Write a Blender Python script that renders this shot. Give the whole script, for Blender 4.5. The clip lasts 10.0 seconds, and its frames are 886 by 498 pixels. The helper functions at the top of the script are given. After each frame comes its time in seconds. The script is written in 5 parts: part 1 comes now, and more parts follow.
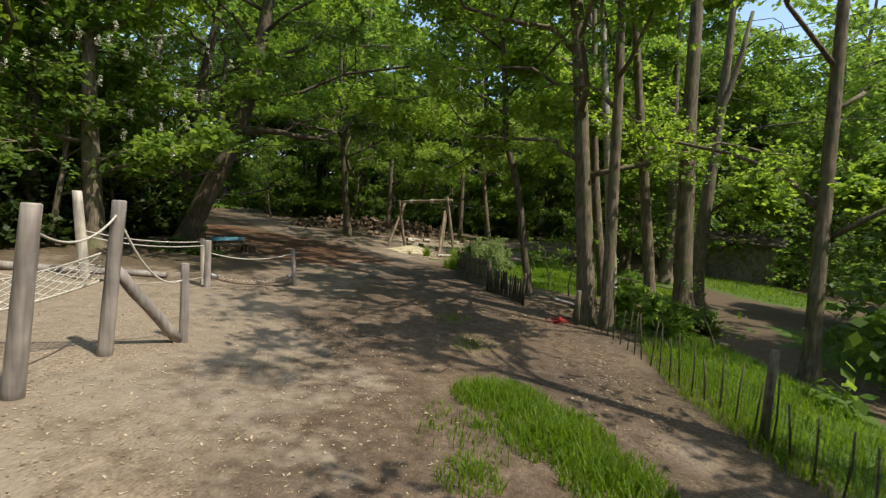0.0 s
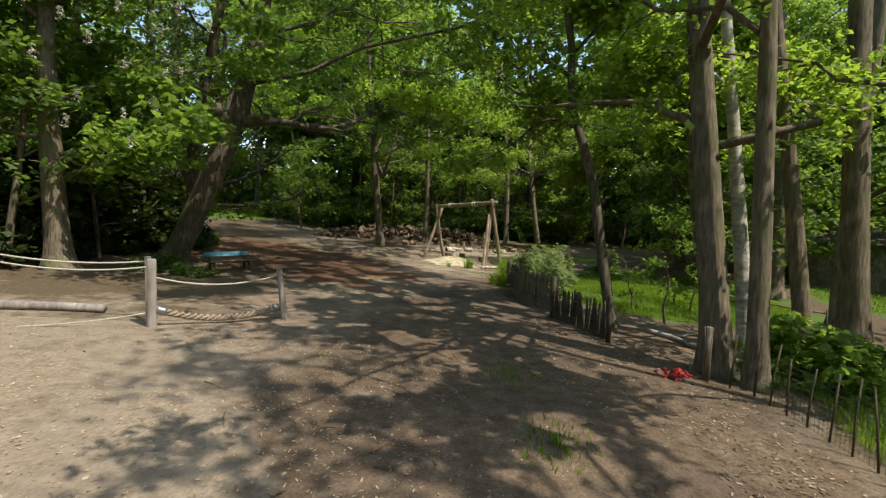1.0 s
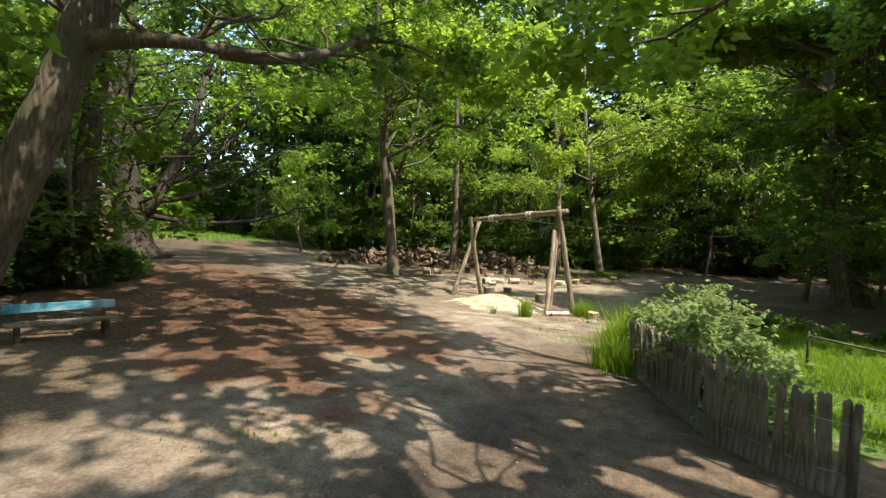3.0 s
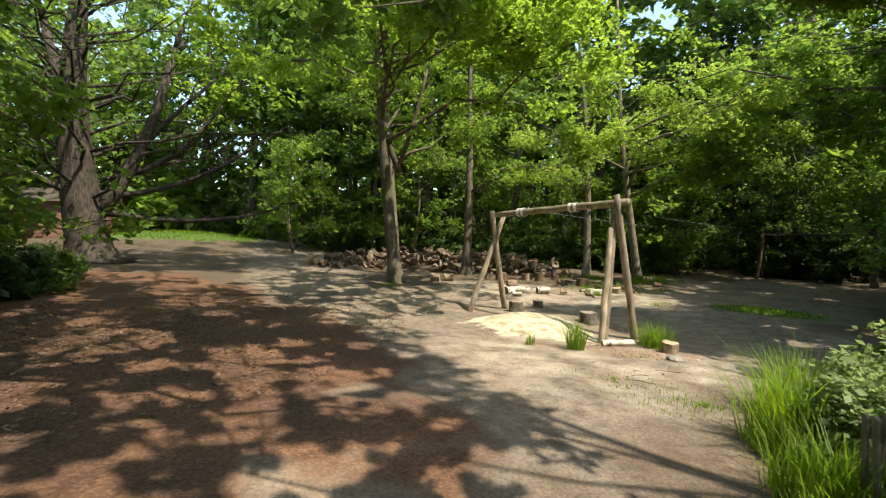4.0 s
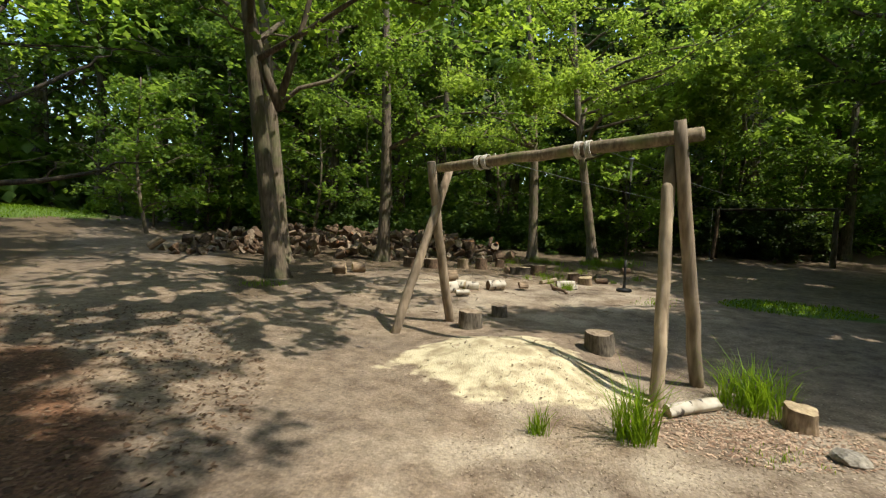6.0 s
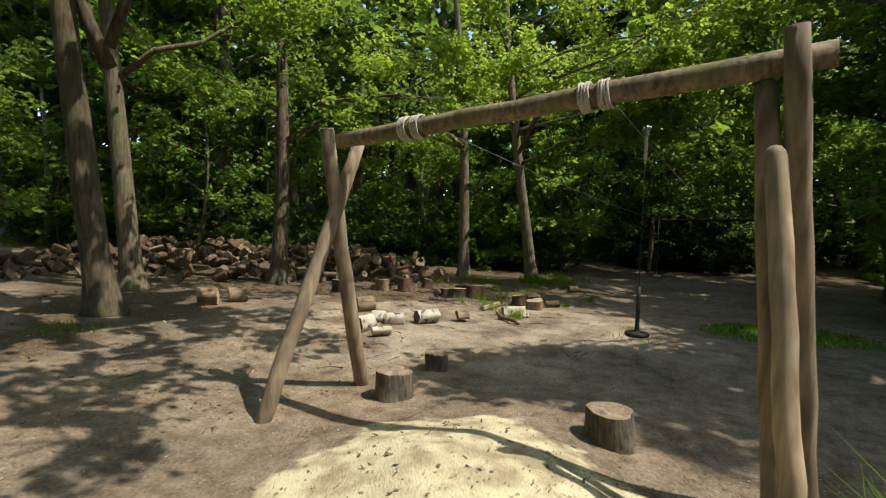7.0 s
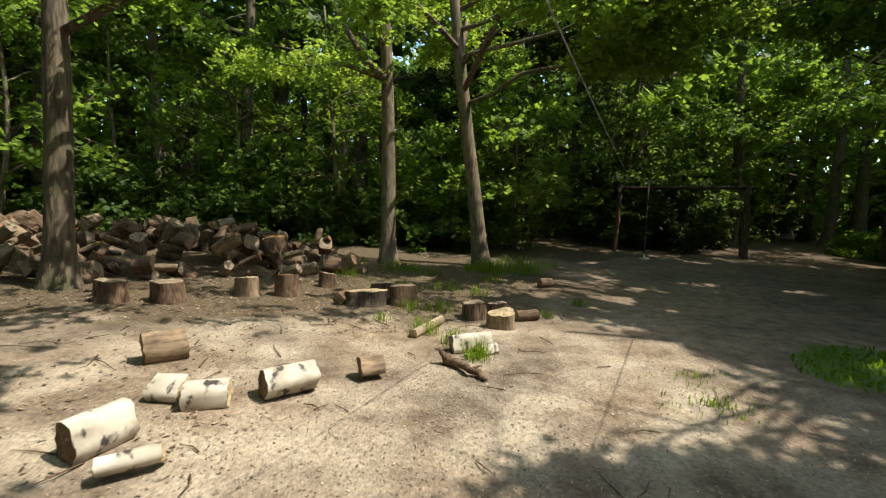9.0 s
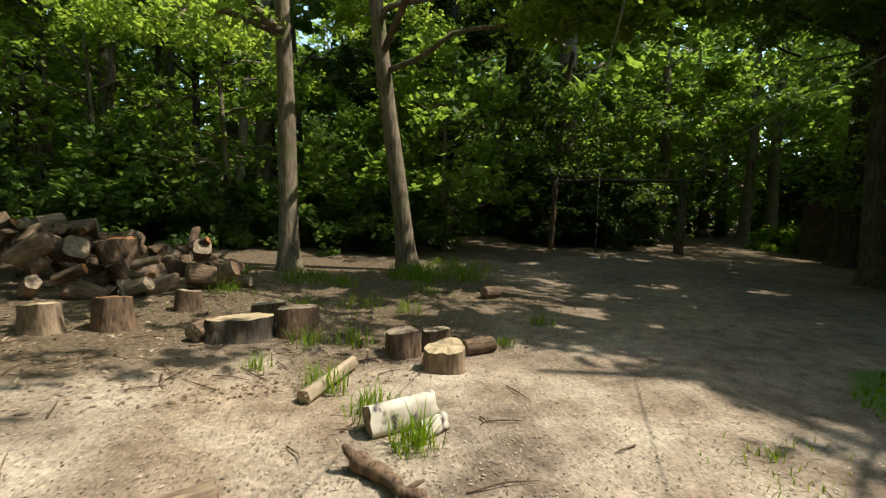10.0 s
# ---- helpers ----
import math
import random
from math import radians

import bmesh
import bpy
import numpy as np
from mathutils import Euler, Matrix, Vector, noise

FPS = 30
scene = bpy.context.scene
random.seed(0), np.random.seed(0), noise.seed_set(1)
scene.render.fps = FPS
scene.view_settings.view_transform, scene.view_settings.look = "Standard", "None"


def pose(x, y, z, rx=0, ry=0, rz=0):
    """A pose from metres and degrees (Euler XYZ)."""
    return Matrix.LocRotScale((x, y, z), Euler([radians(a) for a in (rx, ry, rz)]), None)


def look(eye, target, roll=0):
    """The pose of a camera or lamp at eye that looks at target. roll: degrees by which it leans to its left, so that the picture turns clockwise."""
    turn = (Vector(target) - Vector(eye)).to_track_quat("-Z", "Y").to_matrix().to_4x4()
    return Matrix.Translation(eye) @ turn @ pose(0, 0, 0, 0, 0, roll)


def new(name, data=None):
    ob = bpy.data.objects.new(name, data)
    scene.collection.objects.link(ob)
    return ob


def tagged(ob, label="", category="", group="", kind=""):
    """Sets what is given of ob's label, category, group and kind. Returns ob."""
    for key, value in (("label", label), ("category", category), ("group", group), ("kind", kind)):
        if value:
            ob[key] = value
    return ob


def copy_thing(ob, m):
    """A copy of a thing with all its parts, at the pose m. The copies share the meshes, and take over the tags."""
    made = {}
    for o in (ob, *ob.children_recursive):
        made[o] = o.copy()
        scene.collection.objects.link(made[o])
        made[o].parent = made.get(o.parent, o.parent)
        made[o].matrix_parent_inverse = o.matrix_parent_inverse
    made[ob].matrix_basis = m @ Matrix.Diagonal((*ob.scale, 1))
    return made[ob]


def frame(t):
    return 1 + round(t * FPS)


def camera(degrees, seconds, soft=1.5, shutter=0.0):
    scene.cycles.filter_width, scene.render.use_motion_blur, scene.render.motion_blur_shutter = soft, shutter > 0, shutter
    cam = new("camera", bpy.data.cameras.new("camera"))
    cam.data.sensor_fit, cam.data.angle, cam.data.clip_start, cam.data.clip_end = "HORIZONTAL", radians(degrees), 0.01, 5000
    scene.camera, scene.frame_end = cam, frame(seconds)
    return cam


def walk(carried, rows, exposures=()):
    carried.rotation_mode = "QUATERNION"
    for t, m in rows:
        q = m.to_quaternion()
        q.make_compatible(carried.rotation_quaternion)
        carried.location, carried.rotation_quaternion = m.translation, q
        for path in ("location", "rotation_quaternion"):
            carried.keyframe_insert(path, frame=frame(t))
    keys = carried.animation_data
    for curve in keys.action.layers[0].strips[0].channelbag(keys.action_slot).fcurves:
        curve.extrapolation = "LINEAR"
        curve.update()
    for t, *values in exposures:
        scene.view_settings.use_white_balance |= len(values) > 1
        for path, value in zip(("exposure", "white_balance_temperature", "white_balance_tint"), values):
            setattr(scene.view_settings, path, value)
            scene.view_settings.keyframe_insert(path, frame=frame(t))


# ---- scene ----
cam = camera(84.0, 10.0, soft=1.25, shutter=0.1)
PATH = [
    (0, (3.284, -0.809, 2.328), (2.96, 1.157, 2.155), 4.0),
    (0.5, (3.066, 0.916, 2.224), (2.604, 2.856, 2.067), 2.9),
    (1, (2.605, 2.739, 2.129), (2.11, 4.671, 1.98), 2.4),
    (1.5, (2.068, 4.429, 2.044), (1.555, 6.358, 1.914), 2.2),
    (2, (1.483, 6.287, 1.965), (0.942, 8.211, 1.885), 2.2),
    (2.5, (0.922, 8.026, 1.935), (0.363, 9.945, 1.874), 2.2),
    (2.7, (0.707, 8.748, 1.918), (0.132, 10.663, 1.855), 2.2),
    (3.8, (-0.65, 12.511, 1.921), (-1.279, 14.409, 1.86), 1.8),
    (4, (-0.894, 13.167, 1.932), (-1.517, 15.066, 1.86), 1.9),
    (4.5, (-1.372, 14.624, 1.915), (-1.96, 16.533, 1.813), 1.9),
    (5, (-1.766, 15.707, 1.856), (-2.312, 17.627, 1.728), 1.9),
    (5.5, (-2.118, 16.772, 1.803), (-2.552, 18.719, 1.655), 2.0),
    (5.7, (-2.24, 17.283, 1.776), (-2.617, 19.241, 1.622), 2.0),
    (6.8, (-2.657, 20.461, 1.604), (-2.657, 22.459, 1.511), 1.9),
    (7, (-2.67, 20.982, 1.599), (-2.624, 22.98, 1.519), 1.9),
    (7.5, (-2.608, 22.135, 1.574), (-2.496, 24.13, 1.484), 2.0),
    (8, (-2.483, 23.281, 1.584), (-2.326, 25.271, 1.458), 2.1),
    (8.5, (-2.336, 24.315, 1.543), (-2.127, 26.298, 1.391), 2.1),
    (9, (-2.176, 25.391, 1.492), (-1.86, 27.358, 1.311), 2.0),
    (9.5, (-2.005, 26.358, 1.444), (-1.554, 28.298, 1.257), 2.0),
    (10, (-1.757, 27.459, 1.335), (-1.135, 29.352, 1.163), 1.8),
]
walk(cam, [(t, look(eye, target, roll)) for t, eye, target, roll in PATH], [(0.0, 0.88, 6750, 7), (1.5, 1.24, 6750, 7), (2.3, 1.68, 6750, 7), (2.7, 1.74, 6750, 7), (4.5, 1.55, 6750, 7), (5.7, 1.25, 6750, 7), (7.0, 1.02, 6750, 7), (8.0, 1.32, 6750, 7), (9.0, 1.4, 6750, 7), (10.0, 1.4, 6750, 7)])

# ---- world, sun ----
SUN_TO = Vector((0.47, -0.17, 0.866)).normalized()
world = bpy.data.worlds.new("sky")
scene.world = world
world.use_nodes = True
wn = world.node_tree
sky = wn.nodes.new("ShaderNodeTexSky")
sky.sky_type = "NISHITA"
sky.sun_disc = False
sky.sun_elevation = radians(60)
sky.sun_rotation = radians(110)
wn.links.new(sky.outputs[0], wn.nodes["Background"].inputs[0])
wn.nodes["Background"].inputs[1].default_value = 0.15
sun = new("sun", bpy.data.lights.new("sun", "SUN"))
sun.data.energy = 2.7
sun.data.angle = radians(0.55)
sun.data.color = (1.0, 0.94, 0.85)
sun.matrix_world = look(SUN_TO * 60, (0, 0, 0))


# ---- materials ----
def material(name, rough=0.8, metal=0.0):
    m = bpy.data.materials.new(name)
    m.use_nodes = True
    b = m.node_tree.nodes["Principled BSDF"]
    b.inputs["Roughness"].default_value = rough
    b.inputs["Metallic"].default_value = metal
    b.inputs["Specular IOR Level"].default_value = 0.25
    return m, m.node_tree, b


def tex(nt, kind, scale, detail=4.0, stretch=None, space="Object", **kw):
    co = nt.nodes.new("ShaderNodeTexCoord")
    t = nt.nodes.new(kind)
    t.inputs["Scale"].default_value = scale
    if "Detail" in t.inputs:
        t.inputs["Detail"].default_value = detail
    for k, v in kw.items():
        t.inputs[k].default_value = v
    if stretch:
        mp = nt.nodes.new("ShaderNodeMapping")
        mp.inputs["Scale"].default_value = stretch
        nt.links.new(co.outputs[space], mp.inputs[0])
        nt.links.new(mp.outputs[0], t.inputs["Vector"])
    else:
        nt.links.new(co.outputs[space], t.inputs["Vector"])
    return t


def ramp(nt, fac, stops):
    r = nt.nodes.new("ShaderNodeValToRGB")
    e = r.color_ramp.elements
    while len(e) < len(stops):
        e.new(0.5)
    for el, (p, c) in zip(e, stops):
        el.position = p
        el.color = (*c, 1)
    nt.links.new(fac, r.inputs[0])
    return r.outputs[0]


def mix(nt, a, b, fac, kind="MIX"):
    m = nt.nodes.new("ShaderNodeMix")
    m.data_type = "RGBA"
    m.blend_type = kind
    for sock, v in ((m.inputs[0], fac), (m.inputs[6], a), (m.inputs[7], b)):
        if hasattr(v, "is_output"):
            nt.links.new(v, sock)
        elif isinstance(v, (int, float)):
            sock.default_value = v
        else:
            sock.default_value = (*v, 1)
    return m.outputs[2]


def bump(nt, bsdf, height, strength, dist):
    b = nt.nodes.new("ShaderNodeBump")
    b.inputs["Strength"].default_value = strength
    b.inputs["Distance"].default_value = dist
    nt.links.new(height, b.inputs["Height"])
    nt.links.new(b.outputs[0], bsdf.inputs["Normal"])


def bark(name, dark, light, moss=None, scale=1.0, stretch=(1, 1, 0.18), depth=0.03):
    m, nt, b = material(name, 0.9)
    big = tex(nt, "ShaderNodeTexNoise", 3.0 * scale, 5)
    fine = tex(nt, "ShaderNodeTexNoise", 22.0 * scale, 6, stretch)
    col = ramp(nt, fine.outputs["Fac"], [(0.32, dark), (0.68, light)])
    shade = ramp(nt, big.outputs["Fac"], [(0.3, (0.6, 0.6, 0.6)), (0.7, (1.15, 1.12, 1.08))])
    col = mix(nt, col, shade, 1.0, "MULTIPLY")
    if moss:
        spot = tex(nt, "ShaderNodeTexNoise", 1.7 * scale, 6)
        fac = ramp(nt, spot.outputs["Fac"], [(0.5, (0, 0, 0)), (0.66, (0.8, 0.8, 0.8))])
        col = mix(nt, col, moss, fac)
    nt.links.new(col, b.inputs["Base Color"])
    bump(nt, b, fine.outputs["Fac"], 0.7, depth)
    return m


def leaf_material(name, dark, light, glow, glow_amount=0.45):
    m, nt, b = material(name, 0.5)
    b.inputs["Specular IOR Level"].default_value = 0.22
    geo = nt.nodes.new("ShaderNodeNewGeometry")
    big = tex(nt, "ShaderNodeTexNoise", 0.35, 3)
    f = mix(nt, geo.outputs["Random Per Island"], big.outputs["Fac"], 0.5)
    col = ramp(nt, f, [(0.25, dark), (0.75, light)])
    nt.links.new(col, b.inputs["Base Color"])
    tr = nt.nodes.new("ShaderNodeBsdfTranslucent")
    col2 = mix(nt, col, glow, 0.65)
    nt.links.new(col2, tr.inputs[0])
    ms = nt.nodes.new("ShaderNodeMixShader")
    ms.inputs[0].default_value = glow_amount
    nt.links.new(b.outputs[0], ms.inputs[1])
    nt.links.new(tr.outputs[0], ms.inputs[2])
    nt.links.new(ms.outputs[0], nt.nodes["Material Output"].inputs[0])
    return m


BARK_GREY = bark("bark_grey", (0.108, 0.084, 0.060), (0.275, 0.222, 0.162), (0.13, 0.14, 0.06))
BARK_DARK = bark("bark_dark", (0.07, 0.055, 0.04), (0.21, 0.17, 0.125), (0.07, 0.08, 0.035))
BARK_BROWN = bark("bark_brown", (0.075, 0.058, 0.042), (0.20, 0.16, 0.115), (0.08, 0.085, 0.04))
BARK_BLACK = bark("bark_black", (0.03, 0.024, 0.018), (0.11, 0.088, 0.065), None)
BARK_BIRCH = bark("bark_birch", (0.30, 0.27, 0.23), (0.66, 0.62, 0.54), None, 0.45, (0.7, 0.7, 1.5), 0.01)
LEAF_SPRING = leaf_material("leaf_spring", (0.1, 0.18, 0.024), (0.19, 0.28, 0.045), (0.58, 0.78, 0.07), 0.55)
# yellow-green leaf, its colour brightened so two half-shaded crowns look sunlit
LEAF_LIME_SUNLIT = leaf_material("leaf_lime_sunlit", (0.13, 0.205, 0.034), (0.235, 0.315, 0.07), (0.64, 0.82, 0.1), 0.55)
LEAF_MID = leaf_material("leaf_mid", (0.08, 0.148, 0.025), (0.158, 0.242, 0.046), (0.43, 0.61, 0.07), 0.54)
LEAF_DARK = leaf_material("leaf_dark", (0.05, 0.09, 0.024), (0.108, 0.168, 0.05), (0.28, 0.43, 0.06), 0.47)
LEAF_DEEP = leaf_material("leaf_deep", (0.062, 0.112, 0.024), (0.125, 0.19, 0.046), (0.34, 0.51, 0.06), 0.5)
LEAF_GLOSS = leaf_material("leaf_gloss", (0.030, 0.054, 0.016), (0.070, 0.104, 0.030), (0.16, 0.24, 0.03), 0.35)
LEAF_PALE = leaf_material("leaf_pale", (0.14, 0.19, 0.06), (0.27, 0.33, 0.15), (0.50, 0.62, 0.18), 0.45)
GRASS_BLADE = leaf_material("grass_blade", (0.085, 0.155, 0.012), (0.155, 0.24, 0.022), (0.38, 0.56, 0.02), 0.5)
POLE_WOOD = bark("pole_wood", (0.19, 0.146, 0.102), (0.40, 0.32, 0.235), None, 0.8, (1, 1, 0.08), 0.008)
POST_GREY = bark("post_grey", (0.23, 0.20, 0.185), (0.41, 0.37, 0.345), None, 0.8, (1, 1, 0.06), 0.006)


# ---- mesh tools ----
def mesh_of(name, verts, faces, mats, smooth=True, index=None):
    me = bpy.data.meshes.new(name)
    me.from_pydata([tuple(v) for v in verts] if not isinstance(verts, np.ndarray) else verts.tolist(), [], faces if not isinstance(faces, np.ndarray) else faces.tolist())
    for m in (mats if isinstance(mats, (list, tuple)) else [mats]):
        me.materials.append(m)
    if smooth:
        me.polygons.foreach_set("use_smooth", np.ones(len(me.polygons), dtype=bool))
    if index is not None:
        me.polygons.foreach_set("material_index", np.array(index, dtype=np.int32))
    me.update()
    return me


def part(name, me, parent, label=""):
    ob = new(name, me)
    ob.parent = parent
    return tagged(ob, label)


class Shape:
    """Gathers tubes and boxes into one mesh."""

    def __init__(self):
        self.v, self.f, self.n = [], [], 0

    def add(self, verts, faces):
        self.v.append(np.asarray(verts, float))
        self.f += [tuple(i + self.n for i in f) for f in faces]
        self.n += len(verts)

    def tube(self, pts, radii, sides=8, cap=True, rough=0.0, rng=None):
        pts = [Vector(p) for p in pts]
        if not hasattr(radii, "__len__"):
            radii = [radii] * len(pts)
        d = (pts[1] - pts[0]).normalized()
        side = d.orthogonal().normalized()
        rows = []
        for i, p in enumerate(pts):
            d = (pts[min(i + 1, len(pts) - 1)] - pts[max(i - 1, 0)]).normalized()
            side = (side - d * side.dot(d)).normalized()
            up = d.cross(side)
            for k in range(sides):
                a = 2 * math.pi * k / sides
                r = radii[i] * (1 + (rng.uniform(-rough, rough) if rng else 0))
                rows.append(p + (side * math.cos(a) + up * math.sin(a)) * r)
        faces = [(i * sides + k, i * sides + (k + 1) % sides, (i + 1) * sides + (k + 1) % sides, (i + 1) * sides + k) for i in range(len(pts) - 1) for k in range(sides)]
        if cap:
            faces += [tuple(range(sides - 1, -1, -1)), tuple((len(pts) - 1) * sides + k for k in range(sides))]
        self.add(rows, faces)
        return self

    def box(self, centre, size, turn=None):
        hx, hy, hz = (s / 2 for s in size)
        c = Vector(centre)
        vs = [Vector((x, y, z)) for x in (-hx, hx) for y in (-hy, hy) for z in (-hz, hz)]
        if turn is not None:
            vs = [turn @ v for v in vs]
        self.add([v + c for v in vs], [(0, 1, 3, 2), (4, 6, 7, 5), (0, 4, 5, 1), (2, 3, 7, 6), (0, 2, 6, 4), (1, 5, 7, 3)])
        return self

    def mesh(self, name, mats, smooth=True):
        return mesh_of(name, np.concatenate(self.v), self.f, mats, smooth)


def bent(a, b, n, sag=0.0, wob=0.0, rng=None):
    """Points from a to b, sagging in the middle and wandering a little."""
    a, b = Vector(a), Vector(b)
    out = []
    for i in range(n + 1):
        u = i / n
        p = a.lerp(b, u)
        p.z -= sag * 4 * u * (1 - u)
        if rng and 0 < i < n:
            p += Vector((rng.gauss(0, wob), rng.gauss(0, wob), rng.gauss(0, wob * 0.5)))
        out.append(p)
    return out


# ---- the ground ----
def ground_z(x, y):
    """Height of the plain ground: a shallow bowl, higher by the rope course and to the west."""
    x = np.clip(x, -32, 28)
    y = np.clip(y, -12, 56)
    return 0.356 - 0.0412 * x - 0.0300 * y - 0.00025 * x * x + 0.000627 * y * y + 0.000672 * x * y


def mound_z(x, y):
    """The heap of sand by the launch frame."""
    u = (x + 2.35) * 0.86 + (y - 24.0) * -0.5
    v = (x + 2.35) * 0.5 + (y - 24.0) * 0.86
    return 0.30 * np.exp(-((u / 0.95) ** 2 + (v / 0.75) ** 2) ** 1.2) * (1 + 0.10 * np.sin(x * 7.3 + 1.9 * np.sin(y * 5.1)) * np.sin(y * 6.7 + 1.3 * np.sin(x * 4.3)))


def wave(x, y, s, seed=0.0):
    """Cheap smooth unevenness without repeats at this size."""
    return (np.sin(x * s + seed + 1.7 * np.sin(y * s * 0.7 + seed * 2)) + np.sin(y * s * 1.13 + 2.1 + seed + 1.4 * np.sin(x * s * 0.83 - seed)) + np.sin((x + y) * s * 0.61 + seed * 3)) / 3


def smooth01(v):
    v = np.clip(v, 0, 1)
    return v * v * (3 - 2 * v)


def height(x, y):
    bank = 7.0 * smooth01((np.hypot(x + 1, (y - 24) / 1.12) - 54) / 22)
    rise = 0.95 * np.exp(-(((x + 27) / 7.5) ** 2 + ((y - 38.5) / 7.0) ** 2))
    dip = 0.18 * np.exp(-(((x + 1.6) / 4.2) ** 2 + ((y - 24.6) / 3.6) ** 2) ** 2) + 0.06 * np.exp(-(((x + 1) / 3) ** 2 + ((y - 31) / 3) ** 2))
    return ground_z(x, y) - dip + bank + rise + mound_z(x, y) + knoll_z(x, y) + 0.02 * wave(x, y, 1.3) + 0.008 * wave(x, y, 4.1, 2.0)


def knoll_z(x, y):
    """The low rise of earth behind the sand heap."""
    return 0.13 * np.exp(-((x + 1.6) / 1.2) ** 2 - ((y - 25.2) / 1.0) ** 2)


def gz(x, y):
    return float(height(np.float64(x), np.float64(y)))


def blob(x, y, cx, cy, rx, ry, turn=0.0, soft=0.35, rag=0.25, seed=0.0):
    """1 inside a ragged ellipse, 0 outside."""
    c, s = math.cos(radians(turn)), math.sin(radians(turn))
    u = ((x - cx) * c + (y - cy) * s) / rx
    v = (-(x - cx) * s + (y - cy) * c) / ry
    d = np.sqrt(u * u + v * v) + rag * wave(x, y, 2.3, seed) * 0.6 + rag * wave(x, y, 6.0, seed + 1) * 0.35
    return smooth01((1 + soft / 2 - d) / soft)


def line(lo, hi, step):
    return np.arange(lo, hi + step / 2, step)


def axis(lo, hi, step, far):
    mid = line(lo, hi, step)
    grow = np.cumsum(step * 1.22 ** np.arange(1, 60))
    grow = grow[grow < far]
    return np.concatenate([lo - grow[::-1], mid, hi + grow])


gx, gy = np.meshgrid(axis(-14, 12, 0.14, 700), axis(-3, 40, 0.14, 700), indexing="ij")
nx, ny = gx.shape
gv = np.stack([gx.ravel(), gy.ravel(), height(gx, gy).ravel()], 1)
idx = np.arange(nx * ny).reshape(nx, ny)
gf = np.stack([idx[:-1, :-1].ravel(), idx[1:, :-1].ravel(), idx[1:, 1:].ravel(), idx[:-1, 1:].ravel()], 1)

# where the chips, the mulch, the lawn, the sand and the leaf litter lie
X, Y = gv[:, 0], gv[:, 1]
chips = 0.75 * blob(X, Y, -4.6, 3.5, 5.8, 6.5, 20, 0.8, 0.35, 1.0)
mulch = blob(X, Y, -9.0, 19.9, 8.4, 3.1, 144, 0.6, 0.3, 2.6)
sand = blob(X, Y, -2.35, 23.9, 1.42, 1.05, -30, 0.8, 0.6, 3.0)
lawn = np.maximum.reduce([blob(X, Y, 5.6, 19.2, 3.9, 4.6, -20, 0.4, 0.25, 4.0), blob(X, Y, 7.15, 6.6, 1.0, 4.6, 5, 0.4, 0.35, 5.0), blob(X, Y, 11.8, 10.5, 2.6, 3.2, 0, 0.5, 0.3, 5.5), blob(X, Y, -27.0, 37.5, 5.5, 4.0, 20, 0.4, 0.2, 6.0),
                          blob(X, Y, 3.6, 29.4, 1.4, 0.9, -20, 0.8, 0.4, 8.0), blob(X, Y, 3.0, 54.5, 4.5, 0.8, 0, 0.5, 0.4, 9.0), blob(X, Y, 13.4, 22.5, 2.6, 4.0, 0, 0.5, 0.3, 9.5)])
bare = np.maximum.reduce([blob(X, Y, 0.5, 12, 4.4, 13, 6, 0.5, 0.2, 10.0), blob(X, Y, -1.2, 26, 5.5, 9.5, 4, 0.5, 0.2, 11.0), blob(X, Y, 6, 34, 9.0, 5.0, 25, 0.5, 0.2, 12.0), blob(X, Y, -14, 32, 16, 2.2, 128, 0.5, 0.2, 12.5)])
litter = np.maximum(1 - bare, 0.75 * blob(X, Y, -2.6, 34.2, 5.4, 2.9, 8, 0.8, 0.45, 14.0))
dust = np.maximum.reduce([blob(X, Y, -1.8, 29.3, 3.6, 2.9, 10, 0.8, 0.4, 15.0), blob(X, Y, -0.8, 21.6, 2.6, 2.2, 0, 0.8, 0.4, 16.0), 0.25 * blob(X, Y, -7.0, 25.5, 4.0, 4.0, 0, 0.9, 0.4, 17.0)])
ground_me = bpy.data.meshes.new("ground")
ground_me.from_pydata(gv.tolist(), [], gf.tolist())
ground_me.polygons.foreach_set("use_smooth", np.ones(len(ground_me.polygons), dtype=bool))
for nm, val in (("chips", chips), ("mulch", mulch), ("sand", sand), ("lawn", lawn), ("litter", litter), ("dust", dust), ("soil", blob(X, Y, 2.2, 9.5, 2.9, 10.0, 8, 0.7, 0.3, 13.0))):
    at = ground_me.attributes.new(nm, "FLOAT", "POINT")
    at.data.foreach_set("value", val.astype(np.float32))


